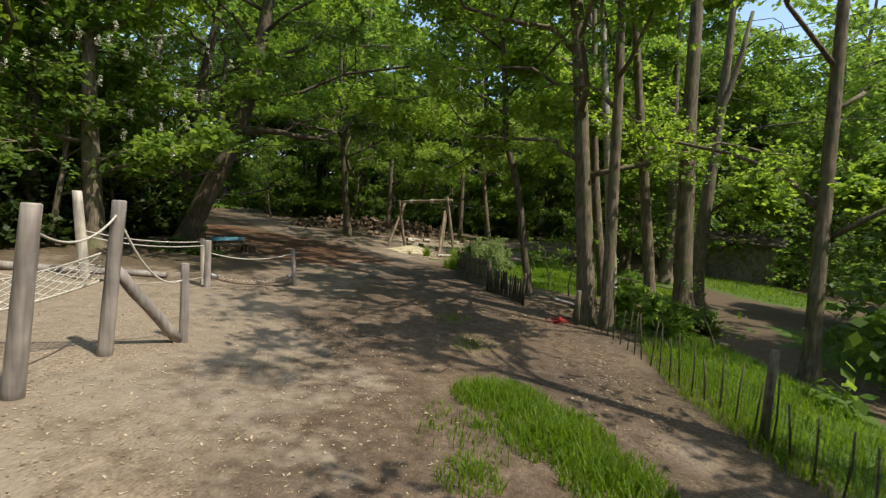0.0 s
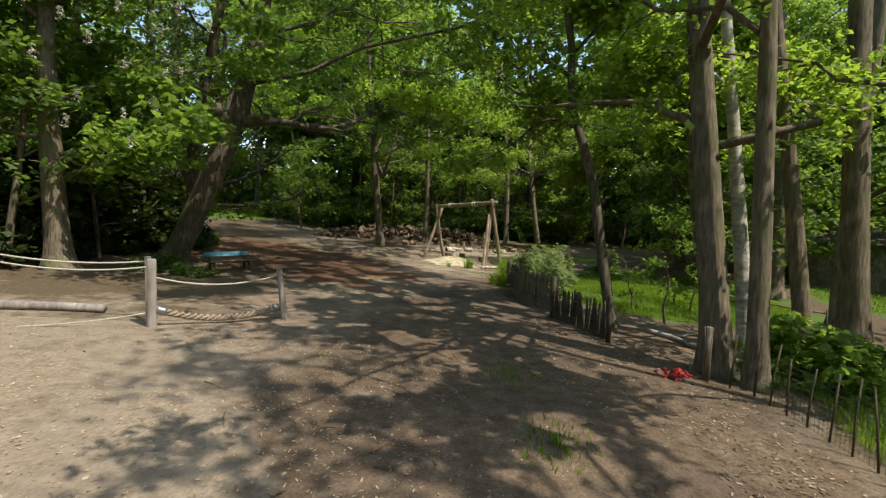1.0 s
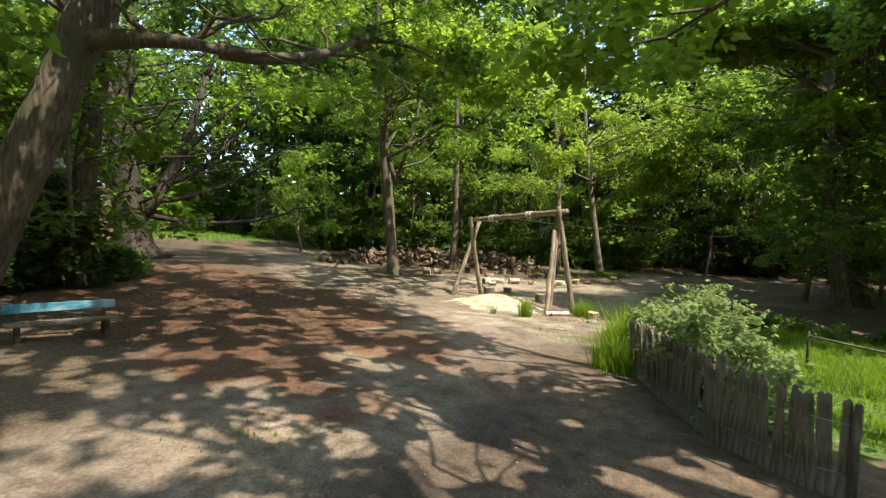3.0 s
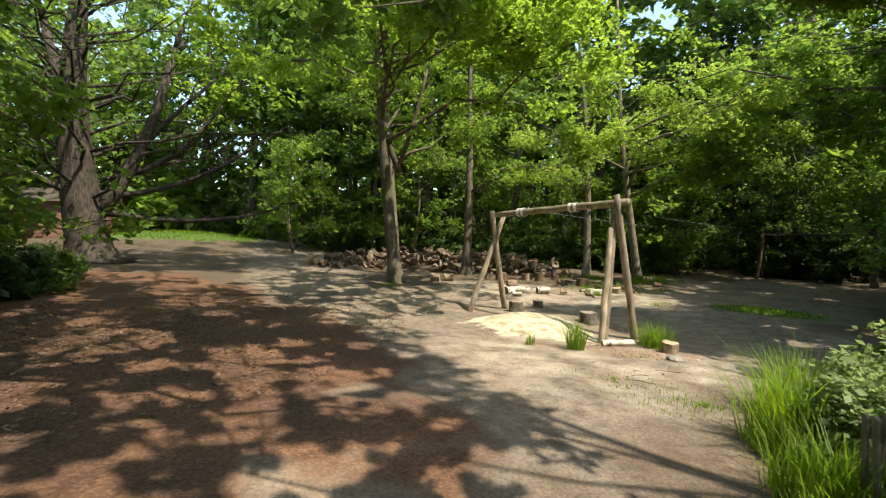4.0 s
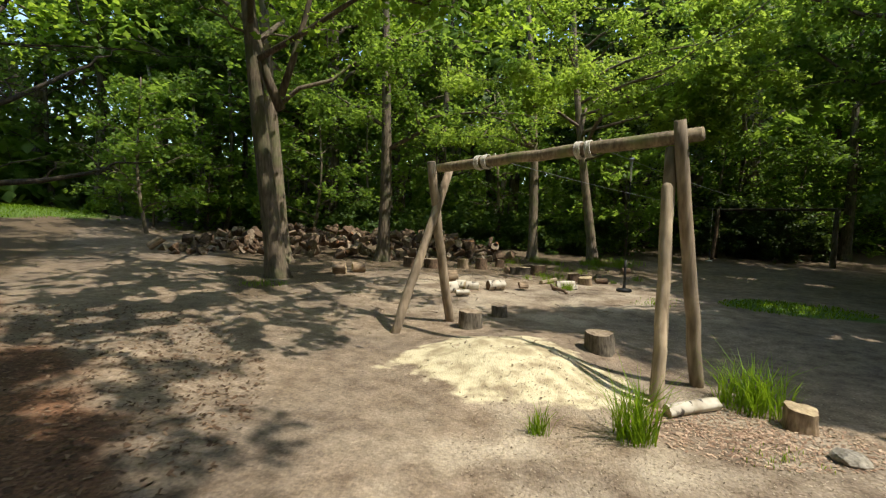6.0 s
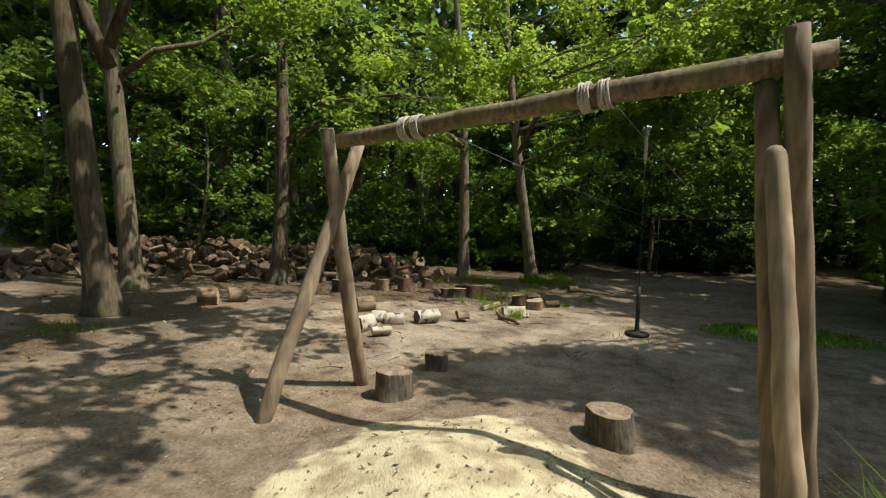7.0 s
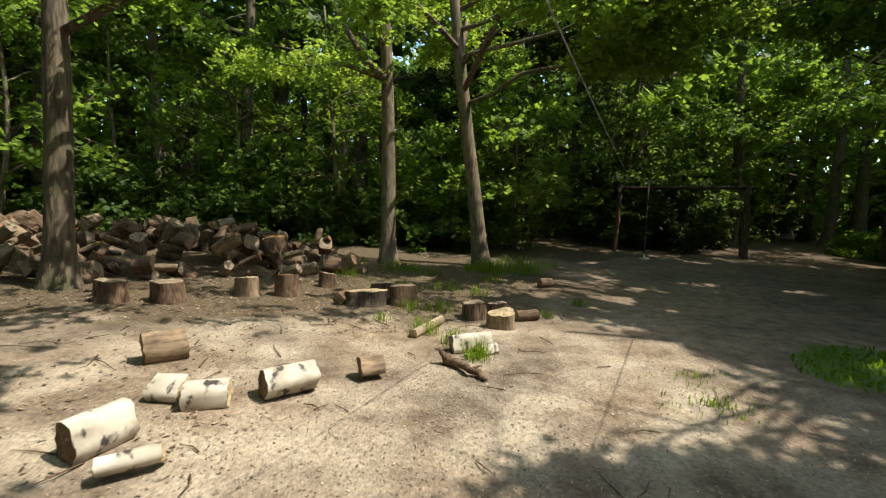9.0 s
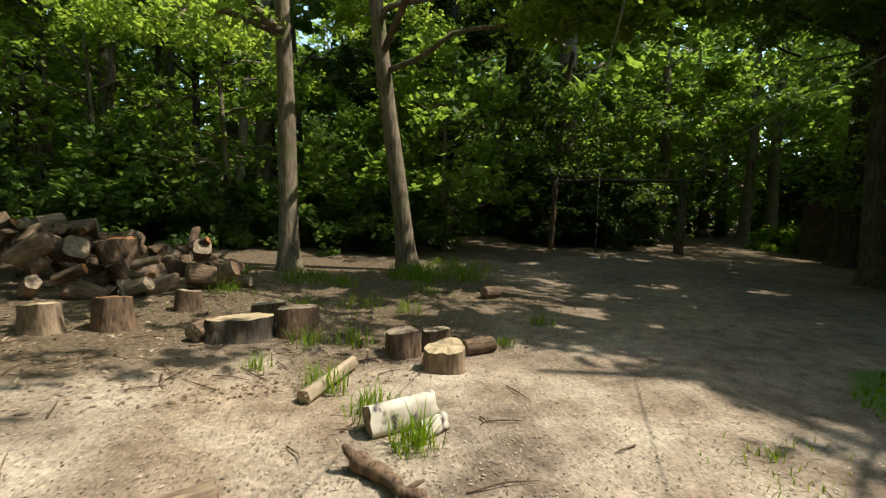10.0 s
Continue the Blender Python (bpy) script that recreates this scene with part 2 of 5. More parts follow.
def ground_material():
    m, nt, b = material("earth", 0.95)
    n1 = tex(nt, "ShaderNodeTexNoise", 0.6, 5)
    n2 = tex(nt, "ShaderNodeTexNoise", 5.0, 6)
    n3 = tex(nt, "ShaderNodeTexNoise", 38.0, 5)
    v1 = tex(nt, "ShaderNodeTexVoronoi", 60.0, 0, (1, 0.45, 1))
    v2 = tex(nt, "ShaderNodeTexVoronoi", 52.0, 0, (0.75, 1, 1))
    wob = tex(nt, "ShaderNodeTexNoise", 17.0, 4)
    broken = mix(nt, v2.outputs["Color"], wob.outputs["Fac"], 0.45)

    def attr(nm):
        a = nt.nodes.new("ShaderNodeAttribute")
        a.attribute_name = nm
        return a.outputs["Fac"]

    def edge(nm, rag=0.5):
        """The patch's edge broken up by grain."""
        a = nt.nodes.new("ShaderNodeMath")
        a.operation = "MULTIPLY_ADD"
        nt.links.new(n2.outputs["Fac"], a.inputs[0])
        a.inputs[1].default_value = rag
        nt.links.new(attr(nm), a.inputs[2])
        return ramp(nt, a.outputs[0], [(0.5 + rag * 0.5 - 0.16, (0, 0, 0)), (0.5 + rag * 0.5 + 0.16, (1, 1, 1))])

    dirt = ramp(nt, n2.outputs["Fac"], [(0.3, (0.138, 0.103, 0.074)), (0.5, (0.208, 0.165, 0.125)), (0.72, (0.285, 0.23, 0.178))])
    dirt = mix(nt, dirt, ramp(nt, n1.outputs["Fac"], [(0.3, (0.70, 0.70, 0.72)), (0.7, (1.2, 1.16, 1.1))]), 1.0, "MULTIPLY")
    dirt = mix(nt, dirt, ramp(nt, n3.outputs["Fac"], [(0.3, (0.72, 0.7, 0.68)), (0.68, (1.18, 1.16, 1.12))]), 1.0, "MULTIPLY")
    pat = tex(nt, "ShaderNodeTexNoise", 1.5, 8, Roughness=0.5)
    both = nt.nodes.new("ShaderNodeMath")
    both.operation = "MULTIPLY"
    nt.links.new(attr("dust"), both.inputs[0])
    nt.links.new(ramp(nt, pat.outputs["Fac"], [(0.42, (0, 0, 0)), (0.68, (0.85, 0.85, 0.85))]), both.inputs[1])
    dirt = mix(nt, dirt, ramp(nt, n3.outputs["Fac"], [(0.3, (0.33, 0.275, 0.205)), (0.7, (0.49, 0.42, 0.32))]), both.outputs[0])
    peb = tex(nt, "ShaderNodeTexVoronoi", 34.0, 0)
    dirt = mix(nt, dirt, ramp(nt, peb.outputs["Color"], [(0.15, (0.6, 0.57, 0.55)), (0.5, (1, 1, 1)), (0.92, (1.4, 1.36, 1.3))]), 0.4, "MULTIPLY")
    chip = ramp(nt, v1.outputs["Color"], [(0.1, (0.168, 0.124, 0.082)), (0.5, (0.255, 0.199, 0.14)), (0.9, (0.37, 0.295, 0.212))])
    tread = ramp(nt, n2.outputs["Fac"], [(0.3, (0.19, 0.148, 0.107)), (0.7, (0.285, 0.23, 0.172))])
    bare = ramp(nt, n1.outputs["Fac"], [(0.40, (0.95, 0.95, 0.95)), (0.62, (0.25, 0.25, 0.25))])
    chip = mix(nt, chip, tread, bare)
    mul = ramp(nt, broken, [(0.1, (0.055, 0.030, 0.019)), (0.5, (0.115, 0.062, 0.037)), (0.95, (0.23, 0.135, 0.08))])
    mul = mix(nt, mul, ramp(nt, n1.outputs["Fac"], [(0.35, (0.7, 0.72, 0.75)), (0.65, (1.3, 1.2, 1.1))]), 1.0, "MULTIPLY")
    snd = ramp(nt, n2.outputs["Fac"], [(0.36, (0.31, 0.25, 0.155)), (0.6, (0.57, 0.50, 0.335))])
    grs = ramp(nt, n3.outputs["Fac"], [(0.3, (0.05, 0.085, 0.016)), (0.7, (0.10, 0.16, 0.03))])
    lit = ramp(nt, broken, [(0.1, (0.045, 0.032, 0.02)), (0.5, (0.10, 0.072, 0.045)), (0.95, (0.22, 0.165, 0.11))])
    dirt = mix(nt, dirt, mix(nt, dirt, (0.62, 0.58, 0.55), 1.0, "MULTIPLY"), edge("soil", 0.6))
    col = mix(nt, dirt, lit, edge("litter"))
    col = mix(nt, col, chip, edge("chips", 0.7))
    col = mix(nt, col, mul, edge("mulch", 0.6))
    col = mix(nt, col, grs, edge("lawn", 0.6))
    col = mix(nt, col, snd, edge("sand", 0.9))
    nt.links.new(col, b.inputs["Base Color"])
    h = mix(nt, n3.outputs["Fac"], v1.outputs["Distance"], 0.5)
    h = mix(nt, h, n2.outputs["Fac"], 0.35)
    bump(nt, b, h, 0.55, 0.022)
    return m


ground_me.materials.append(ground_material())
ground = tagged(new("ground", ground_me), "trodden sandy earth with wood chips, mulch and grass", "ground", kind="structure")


# ---- trees ----
def leaf_mesh(name, centres, spread, count, size, mat, seed, flat=0.5, droop=0.3, base=None):
    """Many small pointed leaves in sprays round the centres."""
    r = np.random.default_rng(seed)
    c = np.asarray(centres, float)
    each = 6
    knots = count // each + 1
    pick = r.integers(0, len(c), knots)
    sp = np.asarray(spread, float)[pick][:, None]
    d = r.normal(size=(knots, 3))
    d /= np.linalg.norm(d, axis=1)[:, None] + 1e-9
    d *= (r.random(knots) ** 0.45)[:, None]
    d[:, 2] *= flat
    p = c[pick] + d * sp
    p[:, 2] -= droop * sp[:, 0] * (d[:, 0] ** 2 + d[:, 1] ** 2)
    # every knot is a twig's end: a handful of leaves spread out from it, facing much the same way
    heading = r.uniform(0, 2 * np.pi, knots)
    pitch = r.normal(-0.2, 0.3, knots)
    way = np.repeat(heading, each) + r.normal(0, 0.9, knots * each)
    off = np.stack([np.cos(way), np.sin(way), r.normal(-0.15, 0.45, knots * each)], 1) * (size * r.uniform(0.35, 1.35, knots * each))[:, None]
    p = np.repeat(p, each, 0) + off
    tilt = np.repeat(pitch, each) + r.normal(0, 0.4, knots * each)
    roll = np.repeat(r.normal(0, 0.4, knots), each) + r.normal(0, 0.4, knots * each)
    if base is not None:
        open_sky = ~under_fleck(p + np.array(base))
        p, way, tilt, roll = p[open_sky], way[open_sky], tilt[open_sky], roll[open_sky]
    count = len(p)
    f = np.stack([np.cos(way) * np.cos(tilt), np.sin(way) * np.cos(tilt), np.sin(tilt)], 1)
    s = np.stack([-np.sin(way), np.cos(way), np.zeros(count)], 1)
    u = np.cross(f, s)
    s = s * np.cos(roll)[:, None] + u * np.sin(roll)[:, None]
    L = (size * r.uniform(0.6, 1.3, count))[:, None]
    v = np.stack([p - f * L * 0.5, p + s * L * 0.4 + f * L * 0.05, p + f * L * 0.6, p - s * L * 0.4 + f * L * 0.05], 1).reshape(-1, 3)
    me = bpy.data.meshes.new(name)
    me.vertices.add(count * 4)
    me.vertices.foreach_set("co", v.ravel().astype(np.float32))
    me.loops.add(count * 4)
    me.loops.foreach_set("vertex_index", np.arange(count * 4, dtype=np.int32))
    me.polygons.add(count)
    me.polygons.foreach_set("loop_start", np.arange(0, count * 4, 4, dtype=np.int32))
    me.update(calc_edges=True)
    me.materials.append(mat)
    return me


# openings in the canopy: centre and radius of the ground that the sun reaches through them, and the height above which they are open
OPENINGS = [(-4.6, 1.8, 4.0, 0), (-2.4, 3.4, 2.2, 0), (-0.4, 20.3, 2.5, 0), (-1.7, 22.4, 2.6, 0), (-2.6, 24.4, 1.5, 0), (-2.6, 29.2, 1.9, 0), (-0.6, 30.1, 1.9, 0), (0.7, 28.6, 0.9, 0), (5.2, 19.2, 2.5, 0), (4.4, 17.4, 1.8, 0), (1.5, 18.0, 1.9, 0), (13.5, 22, 3.5, 0), (-27, 38, 4.5, 0), (3.4, 4.4, 1.1, 0), (3.6, 29.2, 0.7, 0),
            (-9.4, 10.6, 2.8, 7.0), (-2.6, 37.0, 3.6, 9.0), (-9.5, 28.6, 3.6, 9.0), (3.6, 12.2, 2.0, 5.0), (-0.8, 14.8, 2.6, 8.5), (0.8, 35.3, 2.8, 8.8), (-6.5, 26.0, 3.0, 9.5), (-3.0, 37.2, 1.2, 3.0), (-1.0, 37.3, 1.2, 3.0), (5.6, 8.0, 2.0, 4.0), (5.3, 13.3, 1.6, 5.0), (9.8, 45.2, 2.0, 9.0), (-9.0, 40.0, 3.4, 5.5), (-7.0, 45.0, 4.0, 6.0), (18.4, 43.2, 2.2, 1.5), (7.5, 22.5, 3.0, 5.5), (10.5, 18.0, 3.2, 5.0), (8.0, 15.0, 2.4, 5.0), (-9.2, 34.0, 2.4, 6.5), (4.2, 44.2, 2.0, 3.0), (8.6, 44.8, 2.6, 8.0), (2.4, 16.4, 2.2, 7.0)]


# small gaps that let flecks of sun through
rf = random.Random(12)
FLECKS = []
for x0, x1, y0, y1, n in ((-5, 3.5, 6, 18.5, 250), (0, 5, 0, 8, 60), (-11, -3, 22, 34, 240), (-14, -3.5, 16, 25, 110), (1.5, 11, 31, 41, 40), (-4, 2, 31, 35, 40), (1, 6, 22, 29, 16), (3.5, 8, 9, 15, 60), (-8, -3, 13.5, 18, 70)):
    FLECKS += [(rf.uniform(x0, x1), rf.uniform(y0, y1), 0.08 + 0.31 * rf.random() ** 2) for _ in range(n)]


FLECKS += [(-5.3, 18.6, 0.6), (-4.7, 18.2, 0.45), (-4.1, 17.7, 0.4), (-7.2, 18.4, 0.5), (-8.0, 18.6, 0.4), (-14.6, 24.5, 0.9), (-12.0, 25.2, 1.0), (-11.6, 23.2, 0.7), (-9.4, 21.6, 0.6), (-2.9, 18.1, 0.35), (-3.7, 18.5, 0.4), (-4.9, 17.9, 0.4), (-7.2, 15.0, 0.35)]


def under_fleck(p):
    """Which of the points stand in the sun's way to one of the flecks."""
    k = (p[:, 2] - 0.1) / SUN_TO.z
    x, y = p[:, 0] - SUN_TO.x * k, p[:, 1] - SUN_TO.y * k
    rag = (1 + 0.75 * wave(x, y, 7.0, 1.0) + 0.5 * wave(x, y, 15.0, 4.0)) ** 2
    hit = np.zeros(len(p), bool)
    for cx, cy, r in FLECKS:
        if x.min() < cx < x.max() and y.min() < cy < y.max():
            hit |= (x - cx) ** 2 + (y - cy) ** 2 < r * r * rag
    return hit


def in_opening(p, extra=0.0):
    k = (p[2] - 0.1) / SUN_TO.z
    x, y = p[0] - SUN_TO.x * k, p[1] - SUN_TO.y * k
    return any(p[2] > low and (x - cx) ** 2 + (y - cy) ** 2 < (r + extra) ** 2 for cx, cy, r, low in OPENINGS)


def tree(base, tall, r, seed, lean=(0, 0), clear=2.6, reach=3.0, limbs=9, leaves=9000, size=0.10, barkm=None, leafm=None, label="", name="tree", bend=0.25, gaps=True, fork=None, spray=0.8, spine=None, boughs=()):
    rng = random.Random(seed)
    x0, y0 = base
    z0 = gz(x0, y0)
    root = new(name)
    root.location = (x0, y0, z0)
    n = 24 if spine else 12
    axis_pts, rad = [], []
    wx, wy = rng.uniform(0, 6), rng.uniform(0, 6)
    for i in range(n + 1):
        u = i / n
        z = tall * 0.86 * u - 0.15
        axis_pts.append(Vector((lean[0] * u + bend * 0.5 * (math.sin(u * 5 + wx) - math.sin(wx)), lean[1] * u + bend * 0.5 * (math.sin(u * 4 + wy) - math.sin(wy)), z)))
        rad.append(r * (1 - 0.82 * u) + 0.01)
        if spine:
            zs = [q[2] for q in spine]
            axis_pts[-1] = Vector((float(np.interp(z, zs, [q[0] for q in spine])) + 0.02 * math.sin(7 * u + wx), float(np.interp(z, zs, [q[1] for q in spine])), z))
    # flared foot
    foot = axis_pts[0].lerp(axis_pts[1], 0.22)
    pts = [axis_pts[0], foot, axis_pts[0].lerp(axis_pts[1], 0.55)] + axis_pts[1:]
    rads = [r * 2.0, r * 1.4, r * 1.1] + rad[1:]
    sh = Shape()
    sh.tube(pts, rads, 12, True, 0.05, rng)
    ends = []

    def at(u):
        k = min(int(u * n), n - 1)
        return axis_pts[k].lerp(axis_pts[k + 1], u * n - k), rad[k]

    lo = clear / (tall * 0.86)
    for i in range(limbs):
        u = lo + (0.97 - lo) * (i + rng.random() * 0.7) / limbs
        p, pr = at(u)
        a = i * 2.4 + rng.uniform(-0.5, 0.5)
        length = reach * (1.05 - 0.55 * (u - lo) / (1 - lo)) * rng.uniform(0.7, 1.2)
        tip = p + Vector((math.cos(a) * length, math.sin(a) * length, length * rng.uniform(0.15, 0.65)))
        line_pts = bent(p, tip, 5, -0.06 * length, 0.06 * length, rng)
        if gaps and sum(in_opening((q.x + x0, q.y + y0, q.z + z0), 0.3) for q in line_pts[2:]) > 1:
            continue
        br = min(pr * 0.42, 0.062)
        sh.tube(line_pts, [br * (1 - 0.8 * k / 5) + 0.006 for k in range(6)], 6, True)
        for q in range(1, 6):
            ends.append((line_pts[q], spray * rng.uniform(0.7, 1.3)))
        for j in range(4):
            q = line_pts[rng.randint(2, 5)]
            a2 = a + rng.choice((-1, 1)) * rng.uniform(0.4, 1.3)
            l2 = length * rng.uniform(0.25, 0.5)
            t2 = q + Vector((math.cos(a2) * l2, math.sin(a2) * l2, l2 * rng.uniform(-0.25, 0.5)))
            tw = bent(q, t2, 3, 0.0, 0.04 * l2, rng)
            sh.tube(tw, [0.022, 0.016, 0.01, 0.005], 5, False)
            ends += [(tw[2], spray * rng.uniform(0.6, 1.1)), (tw[3], spray * rng.uniform(0.6, 1.2))]
    for h0, tip in boughs:
        p, pr = at(h0 / (tall * 0.86))
        far_pts = bent(p, tip, 7, -0.3, 0.12, rng)
        sh.tube(far_pts, [0.05 * (1 - 0.85 * k / 7) + 0.005 for k in range(8)], 6, True)
        ends += [(q, spray * rng.uniform(0.8, 1.2)) for q in far_pts[5:]]
        for j in range(5):
            q = far_pts[rng.randint(5, 7)]
            t2 = q + Vector((rng.uniform(-1.1, 1.1), rng.uniform(-1.1, 1.1), rng.uniform(-0.4, 0.4)))
            sh.tube([q, q.lerp(t2, 0.5), t2], [0.018, 0.012, 0.005], 5, False)
            ends += [(q.lerp(t2, 0.5), spray * rng.uniform(0.7, 1.1)), (t2, spray * rng.uniform(0.7, 1.2))]
    for b0, b1, b2, br in (fork or []):
        ps = [Vector(b0), Vector(b1), Vector(b2)]
        curve = [ps[0].lerp(ps[1], k / 4).lerp(ps[1].lerp(ps[2], k / 4), k / 4) for k in range(5)]
        sh.tube(curve, [br * (1 - 0.6 * k / 4) for k in range(5)], 8, True, 0.05, rng)
        if br >= 0.12:
            # bare tips and side branches
            run = (curve[4] - curve[3]).normalized()
            for k in range(5):
                q, w = (curve[4], br * 0.38) if k == 0 else (curve[rng.randint(2, 4)], br * 0.3)
                out = run * (1.2 + 0.5 * br) if k == 0 else Vector((rng.uniform(-1.2, 1.2), rng.uniform(-1.2, 1.2), rng.uniform(-0.3, 1.0)))
                twig = bent(q, q + out * 1.3, 5, -0.1, 0.09, rng)
                sh.tube(twig, [w * (1 - 0.85 * j / 5) for j in range(6)], 6, True)
                for j in (2, 3, 4):
                    side = Vector((rng.uniform(-0.7, 0.7), rng.uniform(-0.7, 0.7), rng.uniform(-0.2, 0.6)))
                    sh.tube([twig[j], twig[j] + side * 0.5, twig[j] + side + Vector((0, 0, 0.06))], [w * 0.35, w * 0.2, 0.004], 5, False)
        if br < 0.07:
            for k in range(3):
                q = curve[2 + k]
                t2 = q + Vector((rng.uniform(-0.8, 0.8), rng.uniform(-0.8, 0.8), rng.uniform(-0.5, 0.3)))
                sh.tube([q, q.lerp(t2, 0.5), t2], [0.014, 0.010, 0.004], 5, False)
                ends += [(t2, 0.5), (q.lerp(t2, 0.6), 0.5)]
    kept = [(p, s) for p, s in ends if not (gaps and in_opening((p.x + x0, p.y + y0, p.z + z0), s * 0.4))]
    part("trunk", sh.mesh("trunk", barkm or BARK_GREY), root)
    if kept and leaves:
        count = max(200, int((1.5 if gaps else 1.0) * leaves * len(kept) / len(ends)))
        part("crown", leaf_mesh("crown", [p[:] for p, s in kept], [s for p, s in kept], count, size, leafm or LEAF_MID, seed, base=(x0, y0, z0) if gaps else None), root)
    return tagged(root, label or "tall broadleaf tree with grey bark and green leaves", "tree")


# ---- the trees that stand round the clearing ----
tree((4.82, 10.6), 19, 0.2, 1, (-1.8, 0.5), 3.0, 4.6, 17, 17000, leafm=LEAF_SPRING, bend=0.1, label="grey-barked tree at the fence, dappled with sunlight")
tree((5.16, 10.1), 16, 0.13, 2, (-0.7, 0.3), 3.6, 3.6, 11, 9000, leafm=LEAF_SPRING, bend=0.1, label="thin dark tree close beside a thicker one")
tree((5.62, 11.95), 14, 0.12, 3, (-1.25, 0.4), 3.6, 3.0, 9, 7000, barkm=BARK_BIRCH, bend=0.12, label="birch with pale peeling bark behind the fence")
tree((6.6, 12.2), 16, 0.14, 4, (-1.5, 0.6), 3.4, 3.2, 10, 8000, leafm=LEAF_SPRING, label="thin grey tree in the enclosure")
tree((7.45, 12.5), 20, 0.22, 5, (-1.0, 0.3), 3.6, 4.4, 14, 14000, leafm=LEAF_SPRING, label="forked grey tree in the enclosure",
     fork=[((0.05, 0.0, 4.6), (0.5, -0.1, 5.6), (0.7, -0.2, 7.6), 0.11)])
tree((8.2, 8.2), 17, 0.12, 6, (-0.7, 0.3), 2.0, 3.8, 15, 13000, leafm=LEAF_SPRING, label="slim tree with low bright leafy twigs")
tree((5.9, 15.2), 15, 0.15, 29, (-1.6, 1.2), 4.4, 6.8, 24, 34000, size=0.13, label="slim tall tree inside the enclosure")
tree((9.3, 21.2), 15, 0.24, 28, (-0.4, 0.2), 3.2, 5.0, 18, 15000, size=0.17, leafm=LEAF_SPRING, label="tall leafy tree on the lawn's far side")
# never in view; assumed from the shade on the path and placed to cast it
tree((9.2, 3.6), 18, 0.22, 27, (-0.4, 0), 4.0, 5.2, 15, 15000, label="tall grey tree out of view, shading the path")
tree((3.56, 13.22), 18, 0.105, 7, (-2.7, 0.7), 4.4, 5.4, 18, 20000, barkm=BARK_DARK, leafm=LEAF_SPRING, label="leaning crooked tree inside the paling fence",
     spine=[(0, 0, -0.2), (-0.34, 0.08, 1.6), (-0.5, 0.12, 2.7), (-0.7, 0.15, 3.45), (-1.0, 0.2, 4.2), (-1.1, 0.25, 4.8), (-1.08, 0.3, 5.4), (-1.5, 0.6, 8.0), (-2.4, 0.9, 16)],
     fork=[((-1.02, -0.1, 4.0), (-1.5, 0.1, 4.35), (-1.9, 0.2, 4.0), 0.045), ((-1.9, 0.2, 4.0), (-2.2, 0.3, 3.7), (-2.8, 0.4, 3.4), 0.024),
           ((-1.05, 0.22, 4.4), (-1.5, 0.3, 4.7), (-2.0, 0.4, 4.75), 0.065), ((-2.0, 0.4, 4.75), (-2.5, 0.5, 4.8), (-2.9, 0.6, 5.6), 0.04), ((-2.9, 0.6, 5.6), (-3.2, 0.7, 6.2), (-3.7, 0.7, 6.6), 0.02)])
tree((-8.4, 14.2), 18, 0.34, 8, (4.8, 2.2), 5.2, 7.2, 22, 52000, size=0.12, barkm=BARK_BROWN, leafm=LEAF_DEEP, label="thick leaning tree beside the bench",
     spine=[(0, 0, -0.2), (0.3, 0.2, 0.6), (1.1, 0.5, 2.6), (1.75, 0.75, 4.3), (2.0, 1.0, 5.8), (2.2, 1.2, 7.5), (3.2, 1.8, 15.5)],
     fork=[((1.75, 0.7, 4.1), (2.7, 1.1, 4.3), (3.5, 1.4, 4.1), 0.17), ((3.5, 1.4, 4.1), (4.2, 2.2, 4.0), (4.6, 3.4, 4.9), 0.12), ((4.6, 3.4, 4.9), (4.9, 4.2, 5.3), (5.6, 4.8, 5.0), 0.06), ((4.4, 2.9, 4.5), (5.2, 3.2, 4.6), (5.8, 3.4, 3.8), 0.03), ((1.3, 0.6, 3.0), (0.6, 1.2, 4.6), (0.3, 2.0, 7.0), 0.14)])
chestnut = tree((-9.3, 11.9), 14, 0.28, 9, (0, 0.2), 1.9, 4.8, 18, 18000, size=0.18, leafm=LEAF_MID, label="chestnut tree with low leafy boughs", spray=0.9)
tree((-11.9, 18.6), 16, 0.3, 10, (2.3, 0.4), 6.5, 4.2, 11, 7000, barkm=BARK_BROWN, leafm=LEAF_DEEP, label="dark-trunked tree beside the leaning one")
tree((-14.9, 20.4), 16, 0.2, 38, (-0.4, 0.2), 7.0, 3.4, 10, 6000, barkm=BARK_BIRCH, leafm=LEAF_DEEP, label="pale-barked tree behind the leaning one")
tree((-19.0, 26.5), 15, 0.74, 11, (-0.4, -0.5), 2.2, 6.4, 46, 9000, size=0.085, barkm=BARK_BLACK, leafm=LEAF_DARK, label="old spreading tree with many bare low limbs", bend=0.5,
     fork=[((0, 0, 1.9), (2.0, 3.0, 1.2), (3.8, 5.6, 2.3), 0.13), ((0, 0, 2.4), (1.7, 2.5, 2.6), (3.4, 5.0, 5.2), 0.13), ((0, 0, 2.0), (1.1, 1.7, 1.3), (2.8, 4.2, 1.9), 0.1), ((0, 0, 1.6), (0.9, 1.3, 3.5), (1.5, 2.2, 8.5), 0.30), ((0, 0, 1.7), (-0.3, -0.5, 4), (-0.8, -1.2, 8.5), 0.32),
           ((0, 0, 2.2), (-1.2, -1.8, 3.2), (-2.6, -4.0, 4.8), 0.15), ((0.4, 0.6, 3.2), (1.4, 2.2, 3.6), (2.4, 3.8, 6.6), 0.14), ((0.3, 0.5, 3.0), (0.9, 1.5, 5.0), (2.4, 3.4, 7.6), 0.15)])
